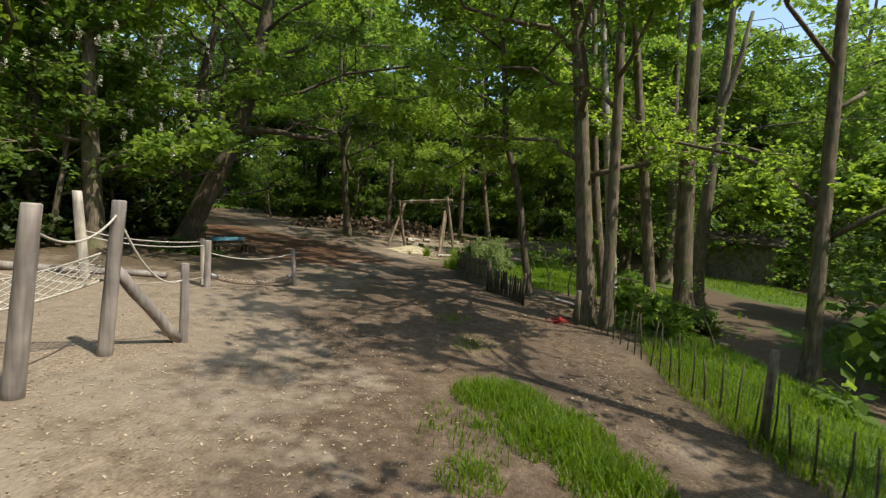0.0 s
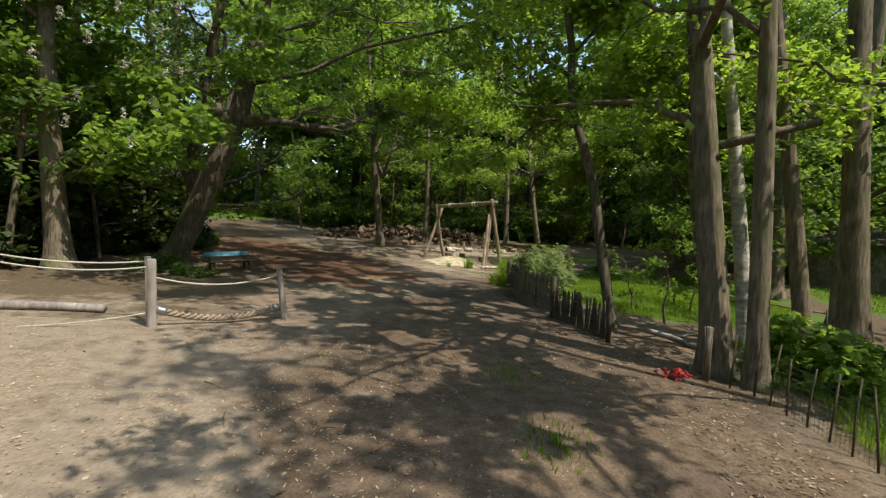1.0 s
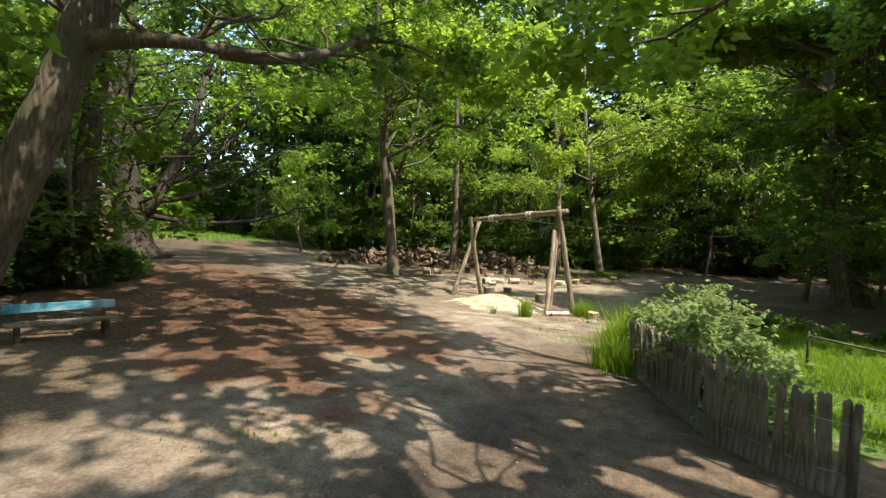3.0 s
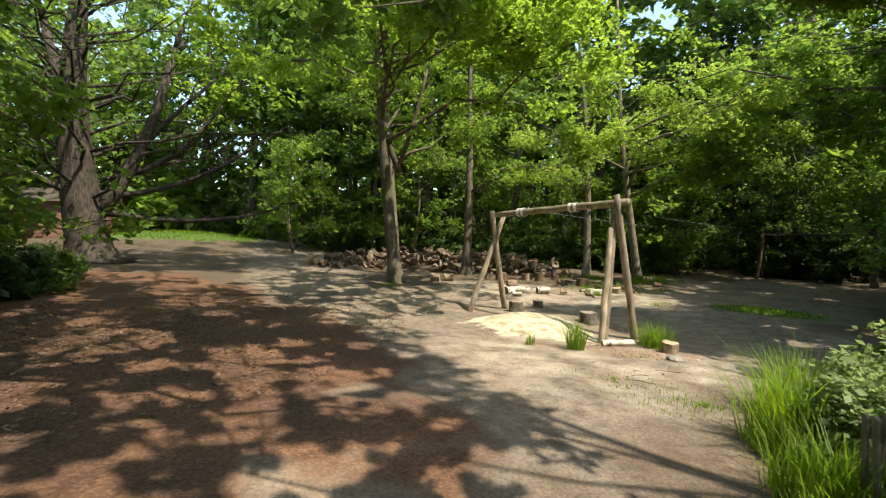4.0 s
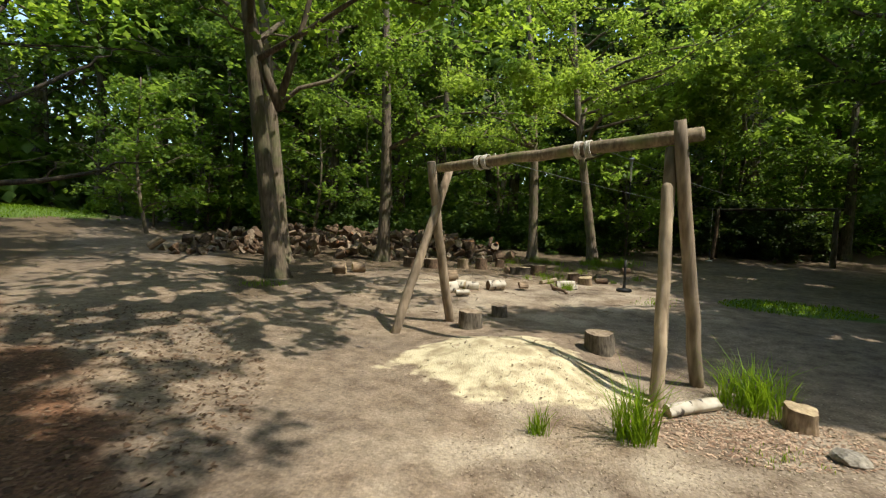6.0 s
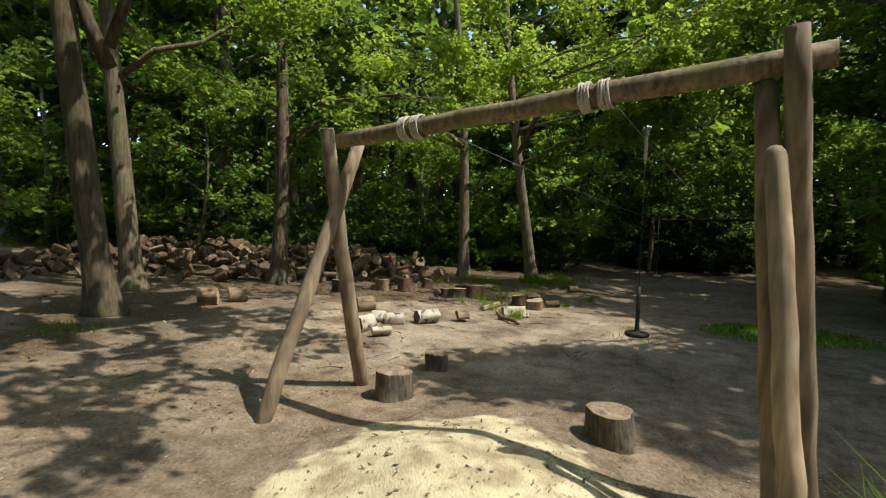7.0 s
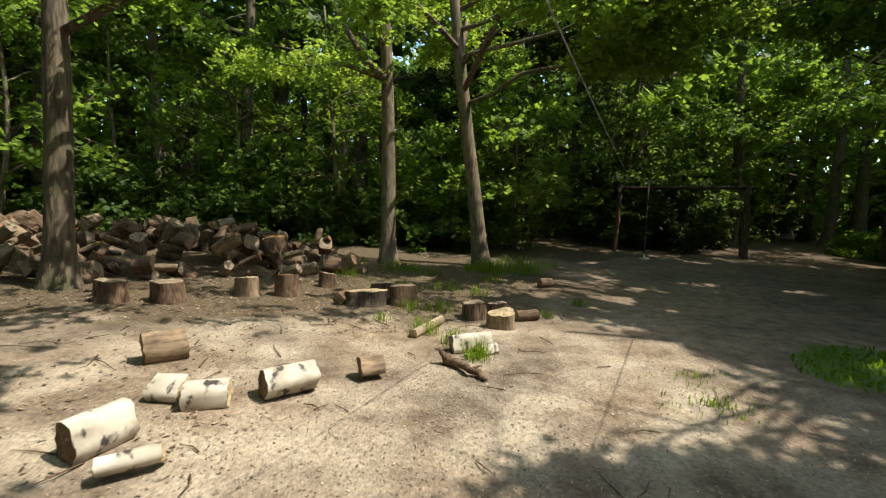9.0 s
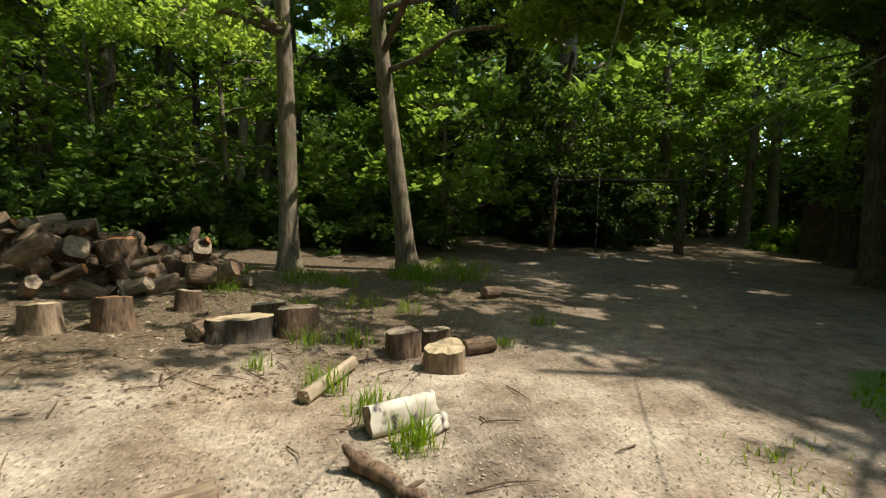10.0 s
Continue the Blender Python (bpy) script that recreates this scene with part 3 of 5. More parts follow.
# the long boughs are added overhead to cast dappled shade west of the gantry
tree((-7.58, 28.5), 17, 0.2, 12, (-1.2, -0.8), 4.6, 7.0, 22, 50000, size=0.14, barkm=BARK_BROWN, leafm=LEAF_SPRING, bend=0.12, label="grey tree with a flared foot, one of a pair",
     boughs=[(6.1 + 0.22 * k, (dx, dy, 6.9 + 0.3 * (k % 3))) for k, (dx, dy) in enumerate([(3.6, -6.4), (5.0, -5.6), (4.0, -4.4), (5.8, -3.6), (4.6, -2.6), (6.2, -1.4), (3.8, -0.8), (2.8, -5.2), (2.4, -3.2), (6.2, -5.4), (2.0, -1.4), (4.6, 0.4)])],
     fork=[((0.02, 0.02, 3.7), (-0.5, -0.2, 4.8), (-0.7, -0.3, 7.0), 0.12), ((0.02, 0.02, 4.0), (0.5, 0.1, 5.4), (0.9, 0.2, 7.4), 0.09)])
tree((-8.66, 31.0), 15, 0.2, 13, (-0.65, -0.4), 4.0, 3.4, 11, 10000, label="grey tree, one of a pair")
tree((-6.36, 32.9), 14, 0.19, 14, (0, 0.2), 3.2, 3.2, 11, 10000, barkm=BARK_DARK, label="brown-barked tree beside the log pile")
tree((-1.62, 36.6), 15, 0.17, 15, (-0.9, 0.1), 3.6, 3.8, 14, 16000, leafm=LEAF_LIME_SUNLIT, label="straight grey tree with grass at its foot",
     fork=[((-0.2, 0.0, 4.1), (-0.9, 0.1, 4.6), (-1.6, 0.2, 6.2), 0.09)])
tree((0.57, 36.6), 15, 0.17, 16, (-1.4, 0.3), 3.0, 5.8, 20, 40000, leafm=LEAF_LIME_SUNLIT, label="grey tree with bright overhanging boughs",
     boughs=[(h - 0.6, (dx, dy, h)) for dx, dy, h in ((4.2, -3.0, 6.0), (2.8, -2.5, 4.4), (3.4, -2.8, 5.2), (1.5, -2.2, 5.4), (4.0, -2.2, 7.2), (0.6, -2.5, 7.2), (2.2, -2.6, 8.2), (3.0, -2.0, 6.4))])
tree((-5.8, 42.0), 15, 0.24, 17, (0, 0), 3.0, 3.8, 12, 11000, barkm=BARK_DARK, leafm=LEAF_SPRING, label="dark-trunked tree behind the log pile")
tree((4.5, 45.8), 15, 0.34, 18, (0.3, 0), 1.6, 4.2, 30, 30000, size=0.15, leafm=LEAF_GLOSS, barkm=BARK_BLACK, label="dark evergreen tree across the glade")
tree((15.6, 38.2), 15, 0.62, 19, (0, 0), 5.5, 5.4, 15, 14000, leafm=LEAF_DEEP, barkm=BARK_BLACK, label="massive dark tree at the glade's edge")
tree((22.5, 51.0), 15, 0.24, 20, (-1.2, 0), 4.0, 3.0, 9, 6000, size=0.2, barkm=BARK_BIRCH, leafm=LEAF_SPRING, label="pale leaning trunk beside the far path")
tree((13.9, 45.0), 16, 0.26, 21, (0.3, 0), 4.0, 3.6, 12, 10000, size=0.18, barkm=BARK_DARK, label="dark slender tree behind the far frame")
tree((-21.0, 42.5), 15, 0.16, 22, (-1.6, 0), 6.0, 2.6, 9, 5000, size=0.2, barkm=BARK_BIRCH, label="white leaning birch far behind the mulch")
tree((-16.7, 41.3), 15, 0.13, 31, (0.2, 0), 4.5, 2.8, 10, 6000, size=0.18, barkm=BARK_GREY, leafm=LEAF_DEEP, label="slim grey tree behind the log heap")
tree((-19.0, 42.2), 15, 0.10, 32, (-0.3, 0.2), 5.0, 2.4, 9, 5000, size=0.18, barkm=BARK_BIRCH, leafm=LEAF_MID, label="thin pale tree among the far birches")
tree((-14.2, 40.2), 16, 0.12, 33, (0.4, 0), 5.0, 2.6, 9, 6000, size=0.18, barkm=BARK_DARK, leafm=LEAF_DEEP, label="thin dark tree behind the log heap")
tree((14.5, 14.5), 17, 0.26, 34, (-0.3, 0), 3.5, 5.0, 16, 15000, size=0.19, leafm=LEAF_MID, label="broad leafy tree beyond the enclosure")
tree((15.5, 8.5), 17, 0.26, 35, (-0.3, 0), 3.5, 5.0, 16, 15000, size=0.19, leafm=LEAF_MID, label="broad leafy tree beyond the enclosure")
tree((-3.2, 45.0), 16, 0.16, 23, (0.3, 0), 4.0, 3.2, 11, 8000, size=0.18, leafm=LEAF_SPRING, label="slender tree behind the log pile")
# position, wide crown and boughs are set to shade the ground round the gantry
tree((8.3, 24.6), 15, 0.26, 24, (-3.0, 0.2), 4.6, 9.0, 30, 46000, size=0.13, leafm=LEAF_MID, barkm=BARK_DARK, label="tall dark tree by the lawn, placed for its shade",
     boughs=[(7.0, (dx, dy, 8.0)) for dx, dy in ((-3.4, 0.6), (-2.4, 1.6), (-1.4, 0.6), (-0.6, 1.9), (-3.2, 2.0), (-1.6, 2.6), (-6.2, 0.5), (-5.5, 1.2), (-6.6, 1.3))])
# boughs added overhead to keep sky light off the glade's right side
tree((9.4, 31.0), 14, 0.26, 25, (-0.3, 0), 5.2, 7.0, 26, 44000, size=0.15, leafm=LEAF_MID, barkm=BARK_DARK, label="tall dark tree at the edge of the glade",
     boughs=[(8.4, (dx, dy, 9.2)) for dx, dy in ((-5.0, 1.0), (-4.0, 3.0), (-3.0, -0.6), (-5.6, 3.2), (-2.0, 4.0), (-4.4, 5.0), (-1.0, 2.0), (-2.6, 6.0))])
# added tree, mostly out of view; crown and boughs only serve to cast shade
tree((7.8, 28.4), 15, 0.25, 36, (-0.6, 0.2), 4.8, 6.0, 24, 34000, size=0.15, leafm=LEAF_MID, barkm=BARK_DARK, label="dense dark tree added to shade the zip wire",
     boughs=[(7.2, (dx, dy, 7.8)) for dx, dy in ((-5.8, -2.6), (-5.0, -3.2), (-4.2, -2.6), (-3.4, -3.2), (-5.4, -3.7), (-4.6, -2.0))])
# second added blocker, near the edge of view, darkening the ground below it
tree((10.8, 34.8), 15, 0.25, 37, (-0.6, 0.2), 4.8, 6.0, 24, 28000, size=0.16, leafm=LEAF_DEEP, barkm=BARK_DARK, label="dense dark tree added to deepen the glade's shade")
tree((8.9, 16.2), 15, 0.22, 26, (-0.2, 0.2), 3.0, 5.0, 18, 15000, size=0.16, leafm=LEAF_SPRING, label="tall grey tree behind the lawn")
# made-up tree off to the side, there to throw shade across the far glade
tree((12.3, 33.2), 14, 0.25, 30, (-0.3, 0), 5.5, 6.6, 24, 30000, size=0.15, leafm=LEAF_MID, barkm=BARK_DARK, label="tall dark tree added to shade the far glade")

# the wood all round: a few kinds, repeated
rng = random.Random(5)
near_kinds, far_kinds = [], []
for k in range(6):
    near_kinds.append(tree((0, -60), 15 + k % 3, 0.17 + 0.03 * (k % 4), 40 + k, (rng.uniform(-.8, .8), rng.uniform(-.8, .8)), 3.0 + k % 3, 4.0, 15, 5600, 0.2, (BARK_GREY, BARK_DARK)[k % 2],
                           (LEAF_MID, LEAF_SPRING, LEAF_MID)[k % 3], "woodland tree in full spring leaf", gaps=False, spray=1.15))
    far_kinds.append(tree((0, -60), 17 + k % 3, 0.2 + 0.03 * (k % 4), 60 + k, (rng.uniform(-.8, .8), rng.uniform(-.8, .8)), 2.8 + k % 3, 4.8, 14, 2200, 0.38, (BARK_DARK, BARK_GREY)[k % 2],
                          (LEAF_MID, LEAF_DARK, LEAF_MID)[k % 3], "woodland tree far back in leaf", gaps=False, spray=1.5))
for t0 in near_kinds + far_kinds:
    tagged(t0, group="woodland trees")


young_kinds = []
for k in range(4):
    young_kinds.append(tree((0, -60), 5.5 + 0.8 * k, 0.05 + 0.01 * k, 90 + k, (rng.uniform(-.4, .4), rng.uniform(-.4, .4)), 0.5 + 0.25 * k, 1.9, 13, 3600, 0.15, BARK_GREY, (LEAF_MID, LEAF_DEEP)[k % 2], "young woodland tree with low leafy sprays", gaps=False, spray=0.7))
    tagged(young_kinds[-1], group="young trees")


def keep_clear(x, y):
    """True where the glade, the paths and the lawns lie."""
    if -9.6 < x < 8.6 and -6 < y < 13:
        return True
    if -10.5 < x < 8.2 and 13 <= y < 27:
        return True
    if -11 < x < 7 and 27 <= y < 40:
        return True
    if -17 < x < -9.5 and 29 < y < 39:
        return True
    if 13 <= x < 19 and 36 < y < 44:
        return True
    if 3 < x < 13 and 32 < y < 44:
        return True
    if 8 <= x < 16 and 12 < y < 25 and abs((x - 4) * 0.8 - (y - 2) * 0.4) < 3:
        return True
    u, v = (x + 9) * -0.68 + (y - 23) * 0.73, (x + 9) * 0.73 + (y - 23) * 0.68
    if 0 < u < 30 and -3.5 < v < 2.2:
        return True
    u, v = (x - 12) * 0.75 + (y - 41) * 0.66, (x - 12) * -0.66 + (y - 41) * 0.75
    if 0 < u < 30 and abs(v) < 2:
        return True
    d, a = math.hypot(x + 1.5, y - 14.5), math.degrees(math.atan2(y - 14.5, -1.5 - x))
    if 8 < d < 30 and 23 < a < 50 or 8 < d < 38 and 33 < a < 48 or 8 < d < 43 and 29 < a < 38:
        return True
    return (x + 26) ** 2 + (y - 37) ** 2 < 28


def shades_opening(x, y, extra):
    for h in (5.0, 9.0, 13.0, 17.0):
        px, py = x - SUN_TO.x * h / SUN_TO.z, y - SUN_TO.y * h / SUN_TO.z
        if any((px - cx) ** 2 + (py - cy) ** 2 < (r + (extra if low == 0 else 1.0)) ** 2 for cx, cy, r, low in OPENINGS if h > low + (2 if low else 0)):
            return True
    return False


taken = []
spare = near_kinds + far_kinds


def plant(kinds, x, y, grow=1.0):
    m = pose(x, y, gz(x, y) - 0.05, 0, 0, rng.uniform(0, 360)) @ Matrix.Scale(rng.uniform(0.9, 1.15) * (1.05 if x > 8 else 1.0) * grow, 4)
    taken.append((x, y))
    src = rng.choice(kinds)
    if src in spare:
        spare.remove(src)
        src.matrix_basis = m
        return
    copy_thing(src, m).matrix_basis = m


for k in range(2500):
    a = rng.uniform(0, 2 * math.pi)
    d = 8 + 40 * math.sqrt(rng.random())
    x, y = -1 + d * math.cos(a), 22 + d * 1.15 * math.sin(a)
    near = d < 27
    gap = 3.5 if near else 4.1
    if (8 < x < 17 and -8 < y < 14) or keep_clear(x, y) or any((x - q[0]) ** 2 + (y - q[1]) ** 2 < gap * gap for q in taken) or shades_opening(x, y, 2.0):
        continue
    plant(near_kinds if near else far_kinds, x, y)
    if len(taken) > 150:
        break
edge = []
for k in range(4000):
    x, y = rng.uniform(-26, 18), rng.uniform(6, 54)
    if keep_clear(x, y) or not any(keep_clear(x + 2.2 * math.cos(a), y + 2.2 * math.sin(a)) for a in (0, 1.05, 2.1, 3.14, 4.2, 5.2)) or any((x - q[0]) ** 2 + (y - q[1]) ** 2 < 3.2 for q in edge) or (8 < x < 17 and y < 14) or any((x - SUN_TO.x * h / SUN_TO.z - cx) ** 2 + (y - SUN_TO.y * h / SUN_TO.z - cy) ** 2 < (r + 0.6) ** 2 for h in (1, 3, 5) for cx, cy, r, low in OPENINGS if low == 0):
        continue
    edge.append((x, y))
    if len(edge) > 46:
        break
spare += young_kinds
for x, y in edge:
    plant(young_kinds, x, y)
for x, y in ((-24.0, 47.0), (-20.0, 51.0), (-26.5, 44.0), (-2.5, 47.5), (4.5, 52.0), (9.8, 46.2), (7.8, 49.0), (-3.8, 54.0), (5.0, 56.0), (-11.5, 41.5), (-14.5, 45.5), (-9.0, 46.0), (-18.0, 49.0), (-13.0, 50.0), (-6.5, 50.0), (-1.0, 49.5), (-21.0, 46.5), (-47.0, 36.0), (-26.0, 53.0), (-35.0, 47.5), (-41.0, 44.5), (-30.0, 50.0), (24.0, 51.0), (18.0, 54.0), (29.0, 46.0), (24.5, 42.5), (20.5, 46.5)):
    plant(far_kinds if y > 45 or x < -30 or x > 18 else near_kinds, x, y, 1.55 if x < 10 else 1.0)
for src in spare:
    plant([src], rng.uniform(-20, 20), -30)


# undergrowth: masses of leaves under the trees
def undergrowth(name, spots, count, size, mat, seed, label, flat=0.8, kind="stuff", category="shrub", dense=10):
    r = random.Random(seed)
    cs, ss = [], []
    for x, y, w, h in spots:
        for k in range(max(3, int(dense * w * h))):
            a, d = r.uniform(0, 6.28), w * math.sqrt(r.random())
            px, py = x + d * math.cos(a), y + d * math.sin(a)
            top = h * math.sqrt(max(0.05, 1 - (d / w) ** 2)) * r.uniform(0.75, 1.1)
            cs.append((px, py, gz(px, py) + top * r.random() ** 0.6))
            ss.append(r.uniform(0.2, 0.45) * min(1.0, 0.5 + 0.25 * h))
    ob = new(name, leaf_mesh(name, cs, ss, count, size, mat, seed, flat, 0.1))
    if not kind:
        s = Shape()
        for x, y, w, h in spots:
            for k in range(6):
                a = r.uniform(0, 6.28)
                tip = Vector((x + 0.55 * w * math.cos(a), y + 0.55 * w * math.sin(a), gz(x, y) + 0.75 * h))
                s.tube(bent((x + 0.1 * math.cos(a), y + 0.1 * math.sin(a), gz(x, y) - 0.05), tip, 4, -0.05 * h, 0.03 * h, r), [0.012, 0.010, 0.008, 0.006, 0.003], 5, False)
        part("stems", s.mesh("stems", BARK_DARK), ob, "thin brown woody stems")
    return tagged(ob, label, category, kind=kind)


ring_spots = []
for k in range(170):
    a = k / 170 * 2 * math.pi
    for d in (0.8, 1.0, 1.25):
        x, y = -1 + (21 * d) * math.cos(a) + rng.uniform(-1.8, 1.8), 22 + (26 * d) * math.sin(a) + rng.uniform(-1.8, 1.8)
        if not keep_clear(x, y) and not keep_clear(x + 1, y) and not keep_clear(x - 1, y):
            ring_spots.append((x, y, rng.uniform(1.2, 2.3), rng.uniform(1.8, 4.2) * d))
undergrowth("undergrowth", ring_spots[::2], 85000, 0.2, LEAF_DARK, 71, "dark evergreen shrubs under the trees")
undergrowth("green_undergrowth", ring_spots[1::2], 85000, 0.2, LEAF_MID, 70, "green leafy shrubs under the trees")
back = [(-13 + 1.3 * k, 40.5 + 0.8 * math.sin(k * 1.7), 1.3, 2.0 + 0.6 * math.sin(k * 2.3)) for k in range(12)]
undergrowth("back_shrubs", back, 26000, 0.16, LEAF_DARK, 75, "dark shrubs behind the log pile")
west = [(-10.9, 8 + k * 1.1, 1.2, 2.6) for k in range(5)] + [(-12.5, 3 + k * 1.5, 1.7, 3.4) for k in range(11)] + [(-13.6, 20.6, 1.2, 1.0), (-12.2, 18.8, 1.0, 1.2)]
undergrowth("rhododendron_thicket", west, 70000, 0.16, LEAF_GLOSS, 72, "dark rhododendron thicket beside the glade")
outer = []
for k in range(130):
    a = k / 130 * 2 * math.pi
    low = 2.2 < a < 2.6
    outer.append((-1 + 50 * math.cos(a), 24 + 56 * math.sin(a), 3.2, 9.5 if low else 21.0))
    outer += [(-1 + 46 * math.cos(a), 24 + 52 * math.sin(a), 2.6, 4.5), (-1 + 36 * math.cos(a + 0.02), 26 + 38 * math.sin(a + 0.02), 2.4, 6.5)] if not keep_clear(-1 + 36 * math.cos(a + 0.02), 26 + 38 * math.sin(a + 0.02)) else []
undergrowth("far_woods", outer, 250000, 0.75, LEAF_MID, 73, "dense woodland far behind the glade", dense=4)

undergrowth("sunlit_shrubs", [(-33.0, 44.0, 2.0, 2.8), (-30.0, 46.5, 2.0, 3.0), (-36.0, 41.5, 1.8, 2.6), (-27.0, 48.0, 2.0, 3.2)], 14000, 0.14, LEAF_PALE, 89, "pale sunlit shrubs at the far end of the lawn", dense=10)

# single shrubs
undergrowth("fence_shrub", [(1.8, 16.2, 0.8, 1.15), (1.85, 17.2, 0.8, 1.35), (1.55, 18.0, 0.7, 1.15), (1.75, 18.8, 0.7, 1.25), (2.2, 19.4, 0.6, 1.2), (1.35, 18.2, 0.5, 1.0)], 30000, 0.065, LEAF_PALE, 80, "leafy shrub grown over the paling fence", kind="", dense=40)
undergrowth("lawn_edge_weeds", [(3.6 + 0.9 * k, 23.2 + 0.25 * math.sin(k * 2.1), 0.5, 0.35 + 0.15 * math.sin(k * 1.3)) for k in range(6)] + [(7.3, 18.2, 0.6, 0.5), (7.7, 19.6, 0.6, 0.5)], 7000, 0.08, LEAF_DEEP, 88, "leafy weeds along the edge of the lawn", dense=30)
undergrowth("flowering_shrub", [(6.1, 10.9, 0.9, 0.9), (6.9, 11.2, 0.7, 0.8)], 8000, 0.12, LEAF_MID, 81, "glossy rhododendron bush beside the fence", kind="", dense=30)
undergrowth("rhododendron_bush", [(7.9, 43.3, 1.9, 2.9), (10.0, 43.0, 1.9, 2.8)], 26000, 0.15, LEAF_GLOSS, 82, "dark glossy rhododendron behind the far frame", kind="", dense=12)
undergrowth("evergreen_shrubs", [(16.5, 36.5, 1.6, 3.2), (18.0, 38.5, 1.6, 3.4), (17.2, 34.0, 1.8, 3.0), (10.2, 47.5, 1.8, 3.0), (13.0, 49.0, 1.8, 3.4), (24.0, 43.5, 2.4, 4.6), (27.0, 48.0, 2.6, 6.0), (22.5, 39.5, 2.0, 4.0), (20.0, 50.5, 2.4, 5.5), (16.0, 52.5, 2.4, 5.0)], 46000, 0.17, LEAF_GLOSS, 87, "dark evergreen shrubs in deep shade", dense=10)
undergrowth("clipped_bush", [(18.4, 42.8, 1.2, 1.1), (19.9, 43.6, 1.3, 1.15)], 10000, 0.12, LEAF_SPRING, 83, "low bright bush beside the far path", kind="", dense=20)
undergrowth("low_shrub", [(-7.9, 13.4, 0.7, 0.5), (-7.2, 13.3, 0.6, 0.4), (-6.6, 13.1, 0.5, 0.3)], 4200, 0.06, LEAF_DARK, 84, "low green plants at the leaning tree's foot", kind="", dense=30)
undergrowth("ivy_bush", [(-13.4, 20.2, 1.4, 1.1), (-14.6, 21.3, 1.3, 1.0), (-15.9, 22.6, 1.2, 0.9)], 12000, 0.1, LEAF_DARK, 85, "low dark bush at the edge of the mulch", kind="", dense=20)
undergrowth("lawn_shrub", [(-24.5, 42.2, 0.8, 1.1)], 2500, 0.14, LEAF_SPRING, 86, "bright shrub at the end of the lawn", kind="", dense=20)


def sapling(x, y, h, seed, n=900):
    r = random.Random(seed)
    root = new("sapling")
    z = gz(x, y)
    root.location = (x, y, z)
    s = Shape()
    trunk = bent((0, 0, -0.1), (r.uniform(-.3, .3), r.uniform(-.3, .3), h), 6, 0, 0.04, r)
    s.tube(trunk, [0.025 * (1 - 0.8 * k / 6) + 0.003 for k in range(7)], 6)
    cs = []
    for k in range(12):
        p = trunk[r.randint(2, 6)]
        a = r.uniform(0, 6.28)
        q = p + Vector((math.cos(a), math.sin(a), r.uniform(0.0, 0.5))) * r.uniform(0.35, 0.8)
        s.tube([p, q], [0.008, 0.003], 4, False)
        cs += [q[:], p.lerp(q, 0.6)[:]]
    part("trunk", s.mesh("trunk", BARK_GREY), root)
    part("crown", leaf_mesh("crown", cs, [0.28] * len(cs), n, 0.075, LEAF_MID, seed), root)
    return tagged(root, "thin young tree with sparse bright leaves", "tree")


sapling(4.74, 14.3, 2.5, 301, 1300)
sapling(5.7, 16.4, 2.0, 302)
sapling(4.2, 15.6, 1.2, 304, 500)
sapling(7.2, 9.6, 1.2, 303, 160)

# ---- wood, rope and metal ----
def cut_wood(name, pale, dark):
    m, nt, b = material(name, 0.8)
    w = tex(nt, "ShaderNodeTexNoise", 14, 5)
    g = tex(nt, "ShaderNodeTexNoise", 60, 4)
    c = ramp(nt, w.outputs["Fac"], [(0.3, dark), (0.65, pale)])
    c = mix(nt, c, ramp(nt, g.outputs["Fac"], [(0.3, (0.75, 0.73, 0.7)), (0.7, (1.1, 1.1, 1.08))]), 1.0, "MULTIPLY")
    nt.links.new(c, b.inputs["Base Color"])
    bump(nt, b, g.outputs["Fac"], 0.3, 0.004)
    return m


CUT_PALE = cut_wood("cut_pale", (0.50, 0.40, 0.26), (0.30, 0.22, 0.13))
CUT_GREY = cut_wood("cut_grey", (0.33, 0.26, 0.19), (0.15, 0.11, 0.075))
CUT_ORANGE = cut_wood("cut_orange", (0.34, 0.165, 0.075), (0.19, 0.085, 0.04))
CUT_BROWN = cut_wood("cut_brown", (0.21, 0.135, 0.085), (0.10, 0.062, 0.04))
LOG_BROWN = bark("log_brown", (0.065, 0.042, 0.028), (0.215, 0.145, 0.095), None, 1.6, (1, 1, 0.25), 0.012)
LOG_TAN = bark("log_tan", (0.16, 0.115, 0.075), (0.36, 0.27, 0.185), None, 1.6, (1, 1, 0.25), 0.01)
def birch_mat(name):
    m, nt, b = material(name, 0.7)
    big = tex(nt, "ShaderNodeTexNoise", 4.0, 4)
    mark = tex(nt, "ShaderNodeTexNoise", 6.5, 5, (1.0, 1.0, 1.5))
    col = ramp(nt, big.outputs["Fac"], [(0.3, (0.30, 0.25, 0.185)), (0.65, (0.64, 0.59, 0.50))])
    fac = ramp(nt, mark.outputs["Fac"], [(0.36, (1, 1, 1)), (0.43, (0, 0, 0))])
    col = mix(nt, col, (0.06, 0.05, 0.045), fac)
    nt.links.new(col, b.inputs["Base Color"])
    bump(nt, b, mark.outputs["Fac"], 0.4, 0.008)
    return m


LOG_BIRCH = birch_mat("log_birch")
ROPE, _nt, _b = material("rope", 0.9)
_c = ramp(_nt, tex(_nt, "ShaderNodeTexNoise", 60, 4).outputs["Fac"], [(0.3, (0.34, 0.31, 0.26)), (0.7, (0.62, 0.58, 0.5))])
_nt.links.new(_c, _b.inputs["Base Color"])
THICK_ROPE, _nt, _b = material("thick_rope", 0.95)
